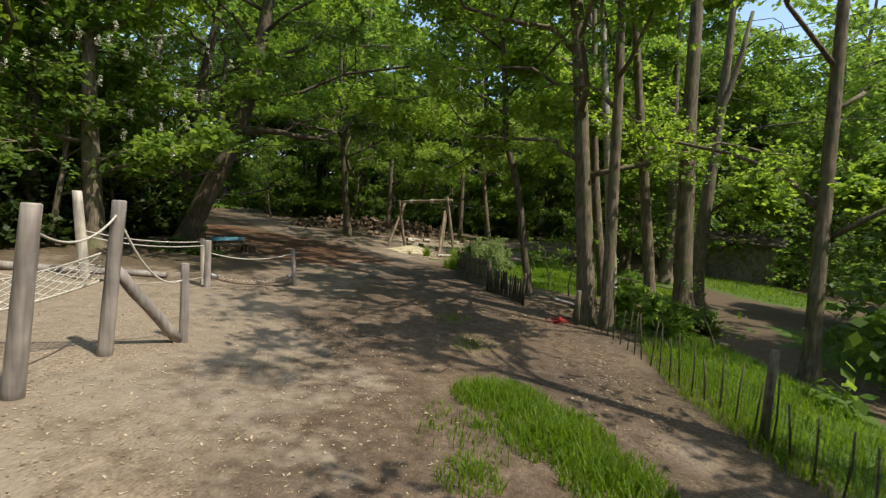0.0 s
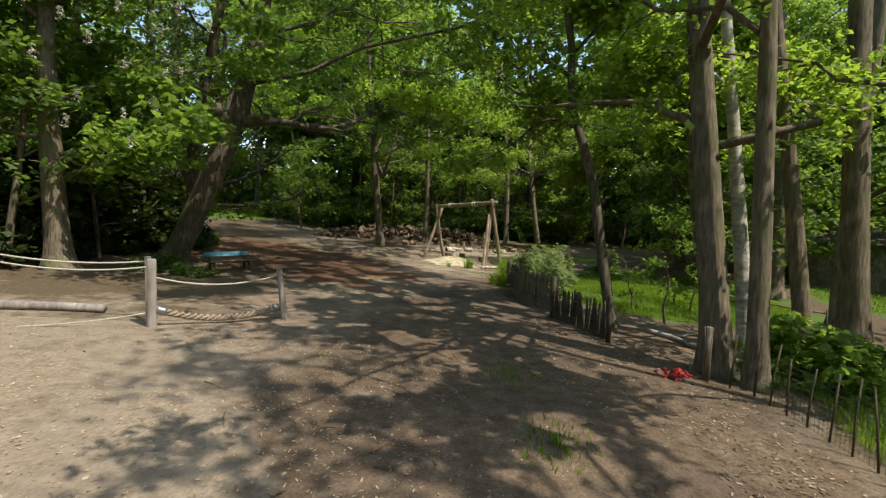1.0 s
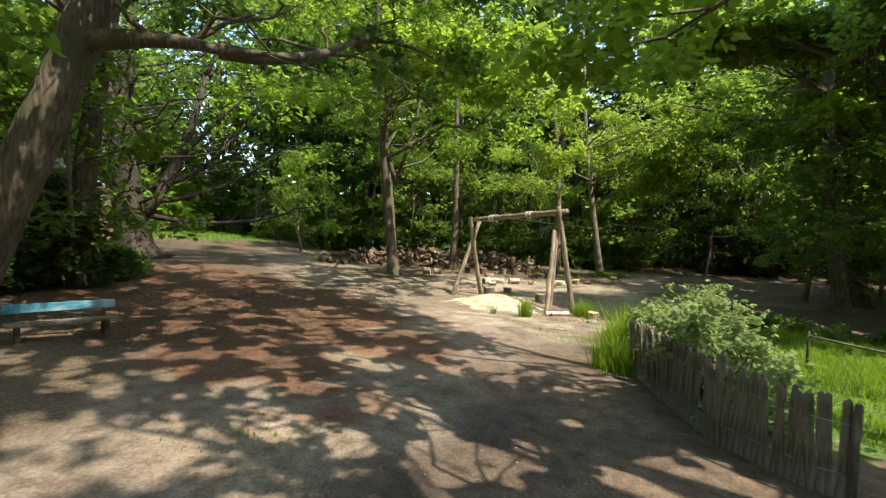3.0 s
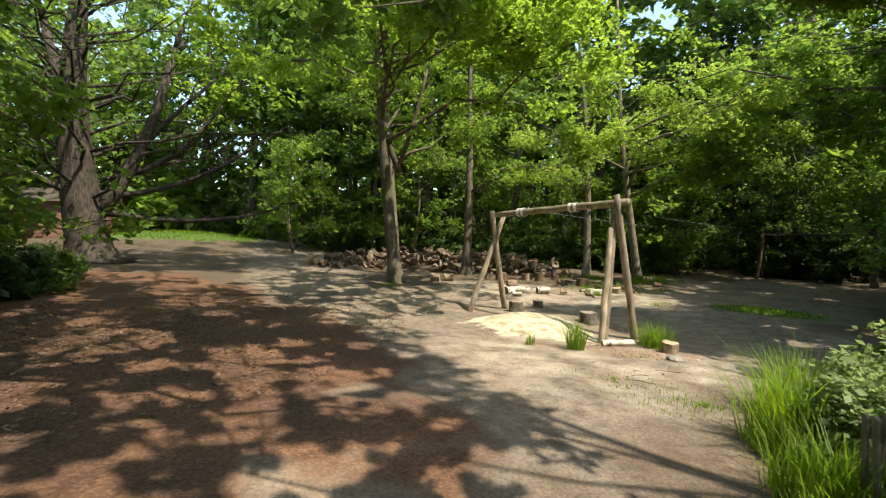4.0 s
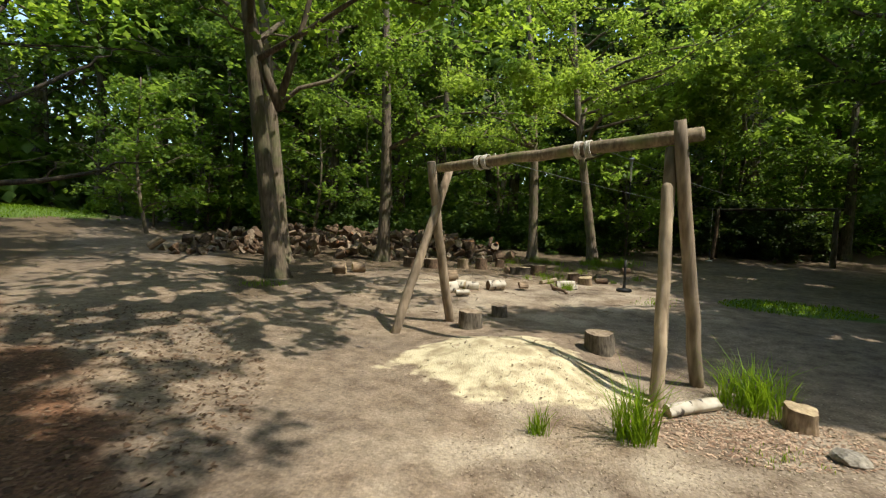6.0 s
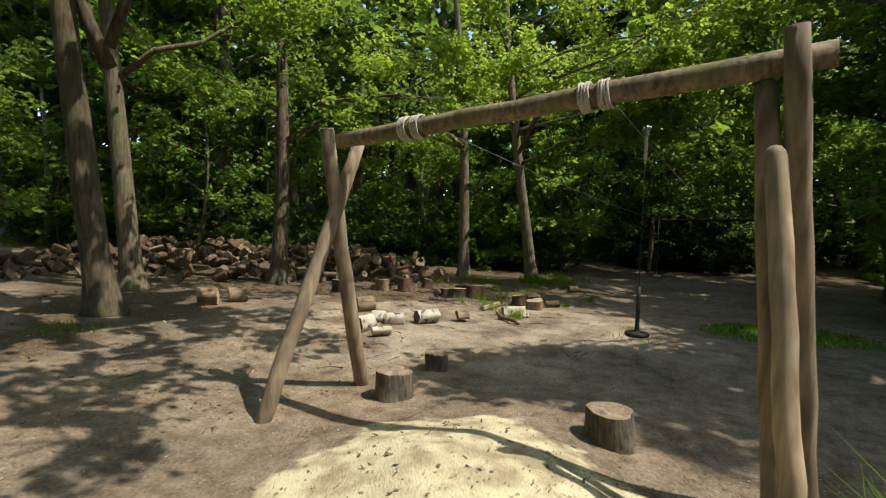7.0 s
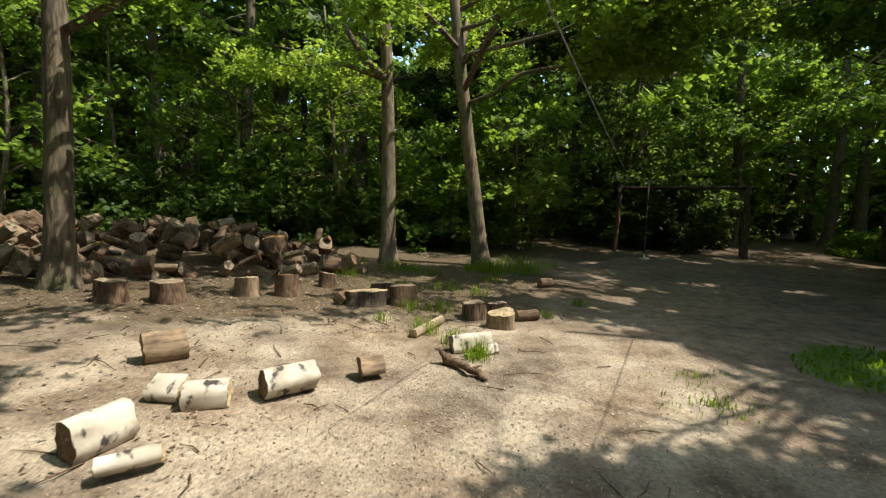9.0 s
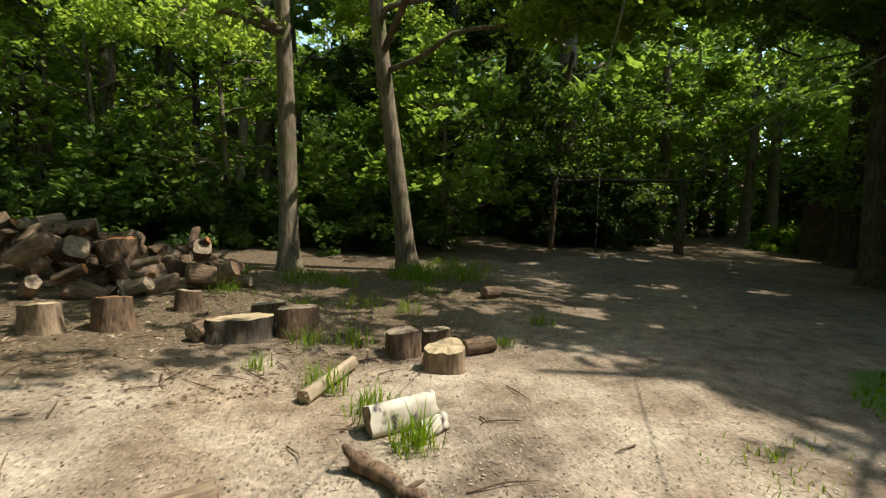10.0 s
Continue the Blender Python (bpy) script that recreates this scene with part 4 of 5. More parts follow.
_c = ramp(_nt, tex(_nt, "ShaderNodeTexNoise", 30, 5).outputs["Fac"], [(0.3, (0.19, 0.14, 0.105)), (0.7, (0.42, 0.33, 0.25))])
_nt.links.new(_c, _b.inputs["Base Color"])
STEEL, _nt, _b = material("steel_wire", 0.45, 0.9)
_b.inputs["Base Color"].default_value = (0.35, 0.35, 0.36, 1)
RUBBER, _nt, _b = material("black_rubber", 0.6)
_c = ramp(_nt, tex(_nt, "ShaderNodeTexNoise", 20, 4).outputs["Fac"], [(0.3, (0.02, 0.02, 0.02)), (0.7, (0.05, 0.048, 0.045))])
_nt.links.new(_c, _b.inputs["Base Color"])
PALING = bark("paling_wood", (0.12, 0.098, 0.072), (0.31, 0.26, 0.195), (0.09, 0.10, 0.05), 2.0, (1, 1, 0.1), 0.004)
PALING_DARK = bark("paling_dark", (0.05, 0.040, 0.030), (0.15, 0.12, 0.09), None, 2.0, (1, 1, 0.1), 0.004)
BLUE = bark("blue_paint", (0.07, 0.25, 0.36), (0.13, 0.38, 0.50), (0.42, 0.46, 0.46), 1.6, (0.2, 1, 1), 0.002)
ROCK = bark("stone", (0.16, 0.145, 0.12), (0.36, 0.33, 0.28), None, 1.5, None, 0.02)

POLE_MOSSY = bark("pole_mossy", (0.15, 0.115, 0.075), (0.36, 0.29, 0.20), (0.16, 0.17, 0.065), 1.4, (1, 1, 0.3), 0.008)
LOG_GREY = bark("log_grey", (0.075, 0.062, 0.048), (0.215, 0.185, 0.145), None, 1.6, (1, 1, 0.25), 0.012)
POLE_PALE = bark("pole_pale", (0.26, 0.20, 0.135), (0.52, 0.42, 0.30), None, 0.8, (1, 1, 0.08), 0.006)

# ---- launch frame of the zip wire ----
frame_root = new("zip_wire_gantry")


def pole_mesh(a, b, ra, rb, seed, n=10, wob=0.010, sides=16, mat=None):
    r = random.Random(seed)
    s = Shape()
    pts = bent(a, b, n, 0, wob, r)
    s.tube(pts, [(ra + (rb - ra) * k / n) * (0.93 if k in (0, n) else 1) for k in range(n + 1)], sides, True, 0.02, r)
    return s.mesh("pole", mat or POLE_WOOD)


def round_top(a, b, ra, rb, seed):
    """A peeled pole whose upper end is rounded off."""
    r = random.Random(seed)
    pts = bent(a, b, 10, 0, 0.008, r)
    up = (pts[-1] - pts[-2]).normalized()
    radii = [ra + (rb - ra) * k / 10 for k in range(11)]
    for h, w in ((0.03, 0.86), (0.05, 0.62), (0.06, 0.3)):
        pts.append(pts[10] + up * h)
        radii.append(rb * w)
    return Shape().tube(pts, radii, 16, True, 0.02, r).mesh("prop", POLE_PALE)


part("leg", pole_mesh((-4.09, 25.05, -0.22), (-3.42, 25.86, 2.40), 0.072, 0.066, 1, wob=0.006), frame_root)
part("leg", pole_mesh((-3.37, 26.25, -0.22), (-3.66, 25.52, 2.48), 0.08, 0.068, 2, wob=0.006), frame_root)
part("leg", pole_mesh((-0.84, 23.40, -0.32), (-0.71, 23.90, 2.52), 0.07, 0.066, 3, wob=0.006), frame_root)
part("prop", round_top((-0.885, 23.2, -0.32), (-0.795, 23.67, 2.06), 0.064, 0.058, 4), frame_root, "pale peeled prop with a rounded end")
part("leg", pole_mesh((-0.19, 24.05, -0.32), (-0.71, 23.68, 2.78), 0.08, 0.066, 5, wob=0.006), frame_root)
beam = part("beam", pole_mesh((-3.68, 25.80, 2.40), (-0.47, 23.68, 2.64), 0.072, 0.08, 6, wob=0.012, mat=POLE_MOSSY), frame_root)


def lashing(p, d, seed):
    """Loops of pale rope round the beam, with a knot."""
    r = random.Random(seed)
    d = Vector(d).normalized()
    side = d.orthogonal().normalized()
    up = d.cross(side)
    s = Shape()
    winding = []
    for k in range(8 * 12 + 1):
        a = 2 * math.pi * k / 12
        along = 0.021 * (k / 12 - 4) + 0.024 * (1 if k > 48 else -1)
        winding.append(Vector(p) + (side * math.cos(a) + up * math.sin(a)) * (0.093 + r.uniform(0, 0.010)) + d * (along + r.uniform(-0.004, 0.004)))
    end = winding[-1] + Vector((0, 0, 0.03))
    s.tube(winding + [end, end + d * 0.05 + Vector((0, 0, 0.02)), end + d * 0.07 - Vector((0, 0, 0.05))], 0.0105, 6, True)
    return s.mesh("lashing", ROPE)


part("lashing", lashing((-2.86, 25.25, 2.46), (3.2, -2.16, 0.22), 1), beam, "pale rope wound round the beam")
part("lashing", lashing((-1.57, 24.38, 2.55), (3.2, -2.16, 0.22), 2), beam, "pale rope wound round the beam")
tagged(frame_root, "rough round-pole frame with a beam on crossed legs", "play equipment")

# far frame
far = new("zip_wire_gantry")
zf, zg = gz(6.5, 41.5), gz(10.9, 40.6)
part("leg", pole_mesh((6.35, 41.2, zf - 0.1), (6.62, 41.5, 2.4), 0.085, 0.07, 11, mat=LOG_BROWN), far)
part("leg", pole_mesh((6.75, 41.8, zf - 0.1), (6.5, 41.4, 2.3), 0.085, 0.07, 12, mat=BARK_DARK), far)
part("leg", pole_mesh((10.7, 40.35, zg - 0.1), (10.85, 40.6, 2.5), 0.11, 0.09, 13, mat=BARK_DARK), far)
part("leg", pole_mesh((11.05, 40.9, zg - 0.1), (10.8, 40.55, 2.4), 0.11, 0.09, 14, mat=BARK_DARK), far)
part("beam", pole_mesh((6.3, 41.55, 2.26), (11.1, 40.55, 2.42), 0.06, 0.06, 15, mat=BARK_BLACK), far)
tagged(far, "dark round-pole frame at the end of the zip wire", "play equipment")


def cable(a, b, sag):
    s = Shape()
    s.tube(bent(a, b, 24, sag), 0.0045, 6)
    return tagged(new("zip_wire", s.mesh("zip_wire", STEEL)), "thin steel zip wire strung between the two frames", "cable", "zip wires")


cable((-2.86, 25.25, 2.55), (7.2, 41.4, 2.28), 0.16)
cable((-1.57, 24.38, 2.64), (9.4, 40.9, 2.38), 0.18)


def button_seat(x, y, top, bottom, white=False):
    root = new("button_swing")
    root.location = (x, y, bottom)
    s = Shape()
    n, R = 24, 0.105
    prof = [(0.0, -0.028), (R * 0.9, -0.026), (R, -0.014), (R, 0.004), (R * 0.92, 0.014), (0.03, 0.018), (0.022, 0.03), (0.018, 0.12)]
    vs, fs = [], []
    for rr, zz in prof:
        for k in range(n):
            vs.append((max(rr, 0.001) * math.cos(2 * math.pi * k / n), max(rr, 0.001) * math.sin(2 * math.pi * k / n), zz))
    for i in range(len(prof) - 1):
        for k in range(n):
            fs.append((i * n + k, i * n + (k + 1) % n, (i + 1) * n + (k + 1) % n, (i + 1) * n + k))
    s.add(vs, fs)
    seat = part("seat", s.mesh("seat", ROPE if white else RUBBER), root, "pale round seat" if white else "black rubber disc seat")
    s = Shape()
    s.tube([(0, 0, 0.08), (0, 0, 0.42)], [0.019, 0.017], 10)
    part("sleeve", s.mesh("sleeve", RUBBER), seat)
    s = Shape()
    s.tube([(0, 0, 0.4), (0, 0, top - bottom - 0.26)], 0.0035, 8)
    part("rope", s.mesh("rope", ROPE if white else RUBBER), root)
    s = Shape()
    s.tube([(0, 0, top - bottom - 0.28), (0, 0, top - bottom - 0.24), (0, 0, top - bottom - 0.06), (0, 0, top - bottom - 0.03)], [0.008, 0.015, 0.015, 0.008], 10)
    part("shackle", s.mesh("shackle", ROPE), root, "pale worn sleeve under the trolley")
    s = Shape()
    s.box((0, 0, top - bottom), (0.025, 0.07, 0.08))
    s.tube([(-0.02, -0.035, top - bottom + 0.03), (0.02, -0.035, top - bottom + 0.03)], 0.02, 12)
    s.tube([(-0.02, 0.035, top - bottom + 0.03), (0.02, 0.035, top - bottom + 0.03)], 0.02, 12)
    part("trolley", s.mesh("trolley", STEEL, False), root)
    return tagged(root, "hanging round button seat on the zip wire", "swing", "button swings")


button_seat(-0.80, 25.34, 2.52, 0.72)
button_seat(4.25, 35.9, 2.15, 0.40, True)


# ---- rope course ----
POST_PALE = bark("post_pale", (0.36, 0.32, 0.27), (0.66, 0.61, 0.53), None, 0.8, (1, 1, 0.06), 0.008)


def post(x, y, h, r, seed, tilt=(0, 0), mat=None):
    q = random.Random(seed)
    s = Shape()
    z = gz(x, y)
    pts = [Vector((x + tilt[0] * k / 8, y + tilt[1] * k / 8, z - 0.15 + (h + 0.15) * k / 8)) for k in range(9)]
    rads = [r * (1.06 - 0.02 * k) for k in range(9)]
    s.tube(pts + [pts[-1] + Vector((0, 0, 0.010))], rads + [r * 0.78], 16, True, 0.03, q)
    ob = new("wooden_post", s.mesh("wooden_post", mat or POST_GREY))
    tagged(ob, "weathered round wooden post of the rope course", "post", "rope course posts")
    return pts[-1]


TOP = {}
for nm, x, y, h, r, tl in (("A", -1.22, 2.85, 1.78, 0.088, (0.23, 0)), ("B", -1.49, 4.13, 1.82, 0.08, (0.19, 0)), ("C", -1.12, 5.02, 1.06, 0.055, (0, 0)), ("D", -5.30, 7.62, 1.76, 0.095, (-0.2, 0)),
                           ("E", -3.60, 8.88, 1.0, 0.05, (-0.03, 0)), ("F", -3.34, 8.66, 1.0, 0.07, (0, 0)), ("G", -2.03, 10.14, 0.88, 0.055, (-0.12, -0.02)), ("N", -4.6, 2.7, 1.4, 0.09, (0, 0))):
    TOP[nm] = post(x, y, h, r, ord(nm), tl, POST_PALE if nm in "DE" else None)
s = Shape()
s.tube(bent((-1.17, 4.97, gz(-1.17, 4.97) + 0.03), (-1.43, 4.18, 1.36), 6, 0, 0.006, random.Random(4)), 0.07, 14, True, 0.03, random.Random(9))
tagged(new("brace_log", s.mesh("brace_log", POST_GREY)), "slanting round log bracing two posts", "log")
s = Shape()
s.tube(bent((-9.0, 6.6, gz(-9, 6.6) + 0.09), (-4.55, 8.95, gz(-4.55, 8.95) + 0.07), 8, 0, 0.02, random.Random(5)), [0.1 - 0.004 * k for k in range(9)], 12, True, 0.03, random.Random(8))
tagged(new("edging_log", s.mesh("edging_log", POST_GREY)), "long pale log lying along the chip bed", "log")


def rope(a, b, sag, r=0.013, n=14, label="thin pale rope slung between two posts"):
    s = Shape()
    s.tube(bent(a, b, n, sag), r, 6)
    return tagged(new("rope", s.mesh("rope", ROPE)), label, "rope", "ropes of the course")


def on(nm, dz):
    return TOP[nm] + Vector((0, 0, dz))


rope(on("A", -0.22), on("B", -0.12), 0.22)
rope(on("B", -0.2), on("C", -0.2), 0.30)
rope(on("D", -0.85), on("F", -0.10), 0.12)
rope(on("D", -0.75), on("E", -0.06), 0.10)
rope(on("F", -0.25), on("G", -0.12), 0.14)

rope(on("F", -0.78), (-6.4, 6.3, gz(-6.4, 6.3) + 0.25), 0.22, 0.009, 18, "thin slack rope hanging close to the ground")

# thick laid rope near the ground
s = Shape()
base_line = bent(on("F", -0.72), on("G", -0.66), 60, 0.17)
for strand in range(3):
    pts = []
    for k, p in enumerate(base_line):
        a = k * 0.75 + strand * 2.094
        pts.append(p + Vector((0.033 * math.cos(a), 0.02 * math.cos(a), 0.033 * math.sin(a))))
    s.tube(pts, 0.026, 7)
thick = tagged(new("thick_rope", s.mesh("thick_rope", THICK_ROPE)), "thick tan twisted rope slung low between posts", "rope")
for k0, k1 in ((2, 6), (57, 59)):
    s = Shape()
    s.tube(base_line[k0:k1 + 1], 0.066, 12, True, 0.05, random.Random(k0))
    part("ferrule", s.mesh("ferrule", STEEL), thick, "grey metal end sleeve")

# climbing net
s = Shape()
na, nb = Vector((-1.50, 4.12, 1.52)), Vector((-4.58, 2.72, 1.30))
nc, nd = Vector((-1.52, 4.15, 1.20)), Vector((-4.6, 2.74, 0.92))
top_line, low_line = bent(na, nb, 24, 0.34), bent(nc, nd, 24, 0.30)
low_line = [p + Vector((0.25, -0.5, 0)) * (4 * k / 24 * (1 - k / 24)) for k, p in enumerate(low_line)]
s.tube(top_line, 0.014, 6)
s.tube(low_line, 0.014, 6)
for k in range(0, 24):
    for j in range(4):
        p = top_line[k].lerp(low_line[k], j / 4)
        q1 = top_line[k + 1].lerp(low_line[k + 1], (j + 1) / 4)
        p2 = top_line[k].lerp(low_line[k], (j + 1) / 4)
        q2 = top_line[k + 1].lerp(low_line[k + 1], j / 4)
        s.tube([p, q1], 0.008, 5, False)
        s.tube([p2, q2], 0.008, 5, False)
tagged(new("climbing_net", s.mesh("climbing_net", ROPE)), "sagging diamond-mesh climbing net of pale rope", "net")

# ---- bench ----
bench = new("bench")
ang = math.atan2(15.45 - 14.28, -6.57 + 7.19)
bx = Matrix.Rotation(ang, 3, "Z")
bc = Vector((-6.88, 14.86, gz(-6.88, 14.86)))


def plank(name, off, size, mat, label=""):
    b = Shape()
    b.box((0, 0, 0), size)
    me = b.mesh(name, mat, False)
    ob = part(name, me, bench, label)
    ob.matrix_basis = Matrix.Translation(bc + bx @ Vector(off)) @ bx.to_4x4()
    bm = bmesh.new()
    bm.from_mesh(me)
    bmesh.ops.bevel(bm, geom=bm.edges[:], offset=0.008, segments=2, affect="EDGES")
    bm.to_mesh(me)
    bm.free()
    return ob


plank("backrest", (0, 0.06, 0.43), (1.30, 0.04, 0.125), BLUE, "sky-blue painted board with worn patches")
plank("seat_plank", (0, -0.14, 0.25), (1.30, 0.12, 0.04), PALING)
plank("seat_plank", (0, -0.28, 0.25), (1.30, 0.12, 0.04), PALING)
for k in (-0.5, 0.5):
    plank("leg", (k, 0.02, 0.16), (0.06, 0.05, 0.40), PALING_DARK)
    plank("leg", (k, -0.26, 0.08), (0.06, 0.05, 0.28), PALING_DARK)
    plank("rail", (k, -0.14, 0.205), (0.05, 0.3, 0.05), PALING_DARK)
tagged(bench, "low wooden bench with a sky-blue painted backrest", "bench")


# ---- fences ----
def walk_line(pts, step):
    """Places at even steps along a line of points."""
    out, rest = [], 0.0
    for (x0, y0), (x1, y1) in zip(pts, pts[1:]):
        L = math.hypot(x1 - x0, y1 - y0)
        d = rest
        while d < L:
            out.append((x0 + (x1 - x0) * d / L, y0 + (y1 - y0) * d / L))
            d += step
        rest = d - L
    return out


def paling_mesh(h, w, mat, seed):
    r = random.Random(seed)
    hw = w / 2
    t = 0.010
    prof = [(-hw, 0), (hw, 0), (hw * r.uniform(.8, 1.1), h * 0.5), (hw * 0.9, h - r.uniform(.005, .05)), (r.uniform(-.01, .01), h), (-hw * 0.9, h - r.uniform(.005, .05)), (-hw * r.uniform(.8, 1.1), h * 0.5)]
    n = len(prof)
    vs = [(x, -t, z) for x, z in prof] + [(x, t, z) for x, z in prof]
    fs = [tuple(range(n)), tuple(range(2 * n - 1, n - 1, -1))] + [(k, k + n, (k + 1) % n + n, (k + 1) % n) for k in range(n)]
    return mesh_of("paling", vs, fs, mat, False)


def paling_fence(line_pts, step, h, mat, seed, label, w=0.05, ragged=0.08, posts=()):
    r = random.Random(seed)
    root = new("paling_fence")
    shapes = [paling_mesh(h * r.uniform(1 - ragged, 1 + ragged), w * r.uniform(0.8, 1.25), mat, seed + k) for k in range(7)]
    spots = walk_line(line_pts, step)
    for i, (x, y) in enumerate(spots):
        j = min(i + 1, len(spots) - 1)
        k = max(j - 1, 0)
        a = math.degrees(math.atan2(spots[j][1] - spots[k][1], spots[j][0] - spots[k][0]))
        ob = part("paling", r.choice(shapes), root)
        ob.matrix_basis = pose(x, y, gz(x, y) - 0.02, r.gauss(0, 3), r.gauss(0, 3), a)
    for dz in (0.22, 0.66):
        s = Shape()
        s.tube([(x, y, gz(x, y) + dz * h / 0.9) for x, y in spots[::3]] + [(spots[-1][0], spots[-1][1], gz(*spots[-1]) + dz * h / 0.9)], 0.005, 5)
        part("wire", s.mesh("wire", STEEL), root)
    for x, y, ph, pr in posts:
        s = Shape()
        z = gz(x, y)
        s.tube([(x, y, z - 0.2), (x, y, z + ph * 0.5), (x + 0.01, y, z + ph), (x + 0.01, y, z + ph + 0.015)], [pr, pr, pr * 0.95, pr * 0.6], 12, True, 0.04, r)
        part("post", s.mesh("post", mat), root)
    return tagged(root, label, "fence")


paling_fence([(0.9, 17.3), (1.15, 16.3), (1.5, 15.1), (2.05, 14.4), (2.3, 14.3)], 0.060, 0.80, PALING, 500, "grey chestnut paling fence overgrown by a shrub", 0.056, 0.04, posts=[(1.52, 15.05, 0.85, 0.04), (2.3, 14.3, 0.75, 0.03)])
paling_fence([(2.36, 13.3), (2.95, 12.5), (3.36, 11.85)], 0.064, 0.66, PALING_DARK, 520, "dark broken paling fence with gaps", 0.052, 0.08, [(2.34, 13.35, 0.86, 0.055), (3.36, 11.72, 0.80, 0.045)])

# low rail fence along the far side of the lawn
rail_fence = new("rail_fence")
rail_line = [(3.7, 19.2), (5.44, 17.1), (6.7, 15.6), (7.9, 14.6)]
for x, y in rail_line:
    part("post", Shape().tube([(x, y, gz(x, y) - 0.2), (x, y, gz(x, y) + 0.4), (x, y, gz(x, y) + 0.66)], [0.022, 0.021, 0.018], 10).mesh("post", PALING_DARK), rail_fence)
for (x, y), (x1, y1) in zip(rail_line, rail_line[1:]):
    part("rail", Shape().tube(bent((x, y, gz(x, y) + 0.58), (x1, y1, gz(x1, y1) + 0.58), 4, 0.02), 0.018, 8).mesh("rail", PALING), rail_fence)
tagged(rail_fence, "low thin rail fence along the bright lawn", "fence")

s = Shape()
s.tube(bent((4.2, 13.0, gz(4.2, 13.0) + 0.05), (5.0, 12.0, gz(5.0, 12.0) + 0.06), 8, 0, 0.03, random.Random(3)), [0.055 - 0.003 * k for k in range(9)], 10, True, 0.05, random.Random(6))
s.tube([(4.6, 12.55, gz(4.6, 12.5) + 0.06), (4.9, 12.7, gz(4.9, 12.7) + 0.12), (5.1, 12.9, gz(5.1, 12.9) + 0.1)], [0.03, 0.022, 0.012], 8)
tagged(new("fallen_branch", s.mesh("fallen_branch", POST_GREY)), "pale fallen branch lying behind the netting", "branch")

# netting fence on thin stakes
net_fence = new("netting_fence")
fence_line = [(4.55, 10.15), (5.0, 9.75), (5.3, 8.4), (5.65, 6.6), (5.98, 4.9), (6.3, 2.4), (6.6, -1.5)]
stakes = walk_line(fence_line, 0.32)
rs = random.Random(77)
for x, y in stakes:
    s = Shape()
    z = gz(x, y)
    b = rs.uniform(-0.06, 0.1)
    s.tube([(x, y, z - 0.1), (x - b * 0.5, y + rs.uniform(-.03, .03), z + 0.38), (x - b, y + rs.uniform(-.05, .05), z + rs.uniform(0.62, 0.8))], [0.012, 0.011, 0.009], 6)
    part("stake", s.mesh("stake", PALING_DARK), net_fence)
for x, y, h in ((4.55, 10.15, 0.75), (6.0, 4.85, 1.05)):
    s = Shape()
    z = gz(x, y)
    s.tube([(x, y, z - 0.2), (x, y, z + h), (x, y, z + h + 0.01)], [0.05, 0.045, 0.03], 12, True, 0.04, rs)
    part("post", s.mesh("post", PALING), net_fence)
s = Shape()
dense = walk_line(fence_line, 0.06)
for j in range(10):
    dz = 0.03 + 0.062 * j
    s.tube([(x - 0.02, y, gz(x, y) + dz) for x, y in dense[::4]], 0.0022, 3, False)
for x, y in dense:
    z = gz(x, y)
    s.tube([(x - 0.02, y, z + 0.02), (x - 0.02, y, z + 0.60)], 0.0020, 3, False)
NETTING, _nt, _b = material("netting_plastic", 0.5)
_b.inputs["Base Color"].default_value = (0.05, 0.075, 0.03, 1)
part("netting", s.mesh("netting", NETTING), net_fence, "dark green fine netting")
tagged(net_fence, "low netting fence on thin bent stakes", "fence")


# ---- logs and stumps ----
def log_mesh(r, L, seed, barkm, cutm, upright=False, split=False):
    """A round of timber along z: bark all round, sawn faces set 4 mm inside the bark's rim."""
    q = random.Random(seed)
    n = 18
    lobes = [(q.uniform(0, 6.28), q.uniform(0.03, 0.09), q.randint(2, 5)) for _ in range(3)]

    cuts = ([] if not split else [1.0] if split is True else [1.0, 2.7])

    def rad(a, z):
        v = r * (1 + sum(am * math.sin(k * a + ph + z * 2) for ph, am, k in lobes))
        for c in cuts:
            if math.cos(a - c) > 0.25:
                v = min(v, r * 0.27 / math.cos(a - c))
        return v

    s = Shape()
    rows = 5
    vs, fs = [], []
    for i in range(rows + 1):
        z = L * i / rows
        flare = 1 + (0.12 * (1 - i / rows) ** 3 if upright else 0)
        if i in (0, rows):
            flare *= 0.985
        for k in range(n):
            a = 2 * math.pi * k / n
            v = rad(a, z) * flare * q.uniform(0.965, 1.035)
            vs.append((v * math.cos(a), v * math.sin(a), z + ((0.016 * math.sin(a + seed) + q.uniform(-0.007, 0.007)) if i in (0, rows) else 0)))
    for i in range(rows):
        for k in range(n):
            fs.append((i * n + k, i * n + (k + 1) % n, (i + 1) * n + (k + 1) % n, (i + 1) * n + k))
    s.add(vs, fs)
    body = s.mesh("log", barkm)
    ends = []
    for i, sign in ((0, -1), (rows, 1)):
        ring = vs[i * n:(i + 1) * n]
        inner = [(x * 0.5, y * 0.5, z + sign * 0.004) for x, y, z in ring]
        zc = L if sign > 0 else 0.0
        pts = [(x * 0.995, y * 0.995, z - sign * 0.002) for x, y, z in ring] + inner + [(0, 0, zc + sign * 0.003)]
        f = []
        for k in range(n):
            k2 = (k + 1) % n
            quad = (k, k2, n + k2, n + k)
            tri = (n + k, n + k2, 2 * n)
            f += [quad, tri] if sign > 0 else [quad[::-1], tri[::-1]]
        ends.append(mesh_of("sawn_face", pts, f, cutm, False))
    return body, ends


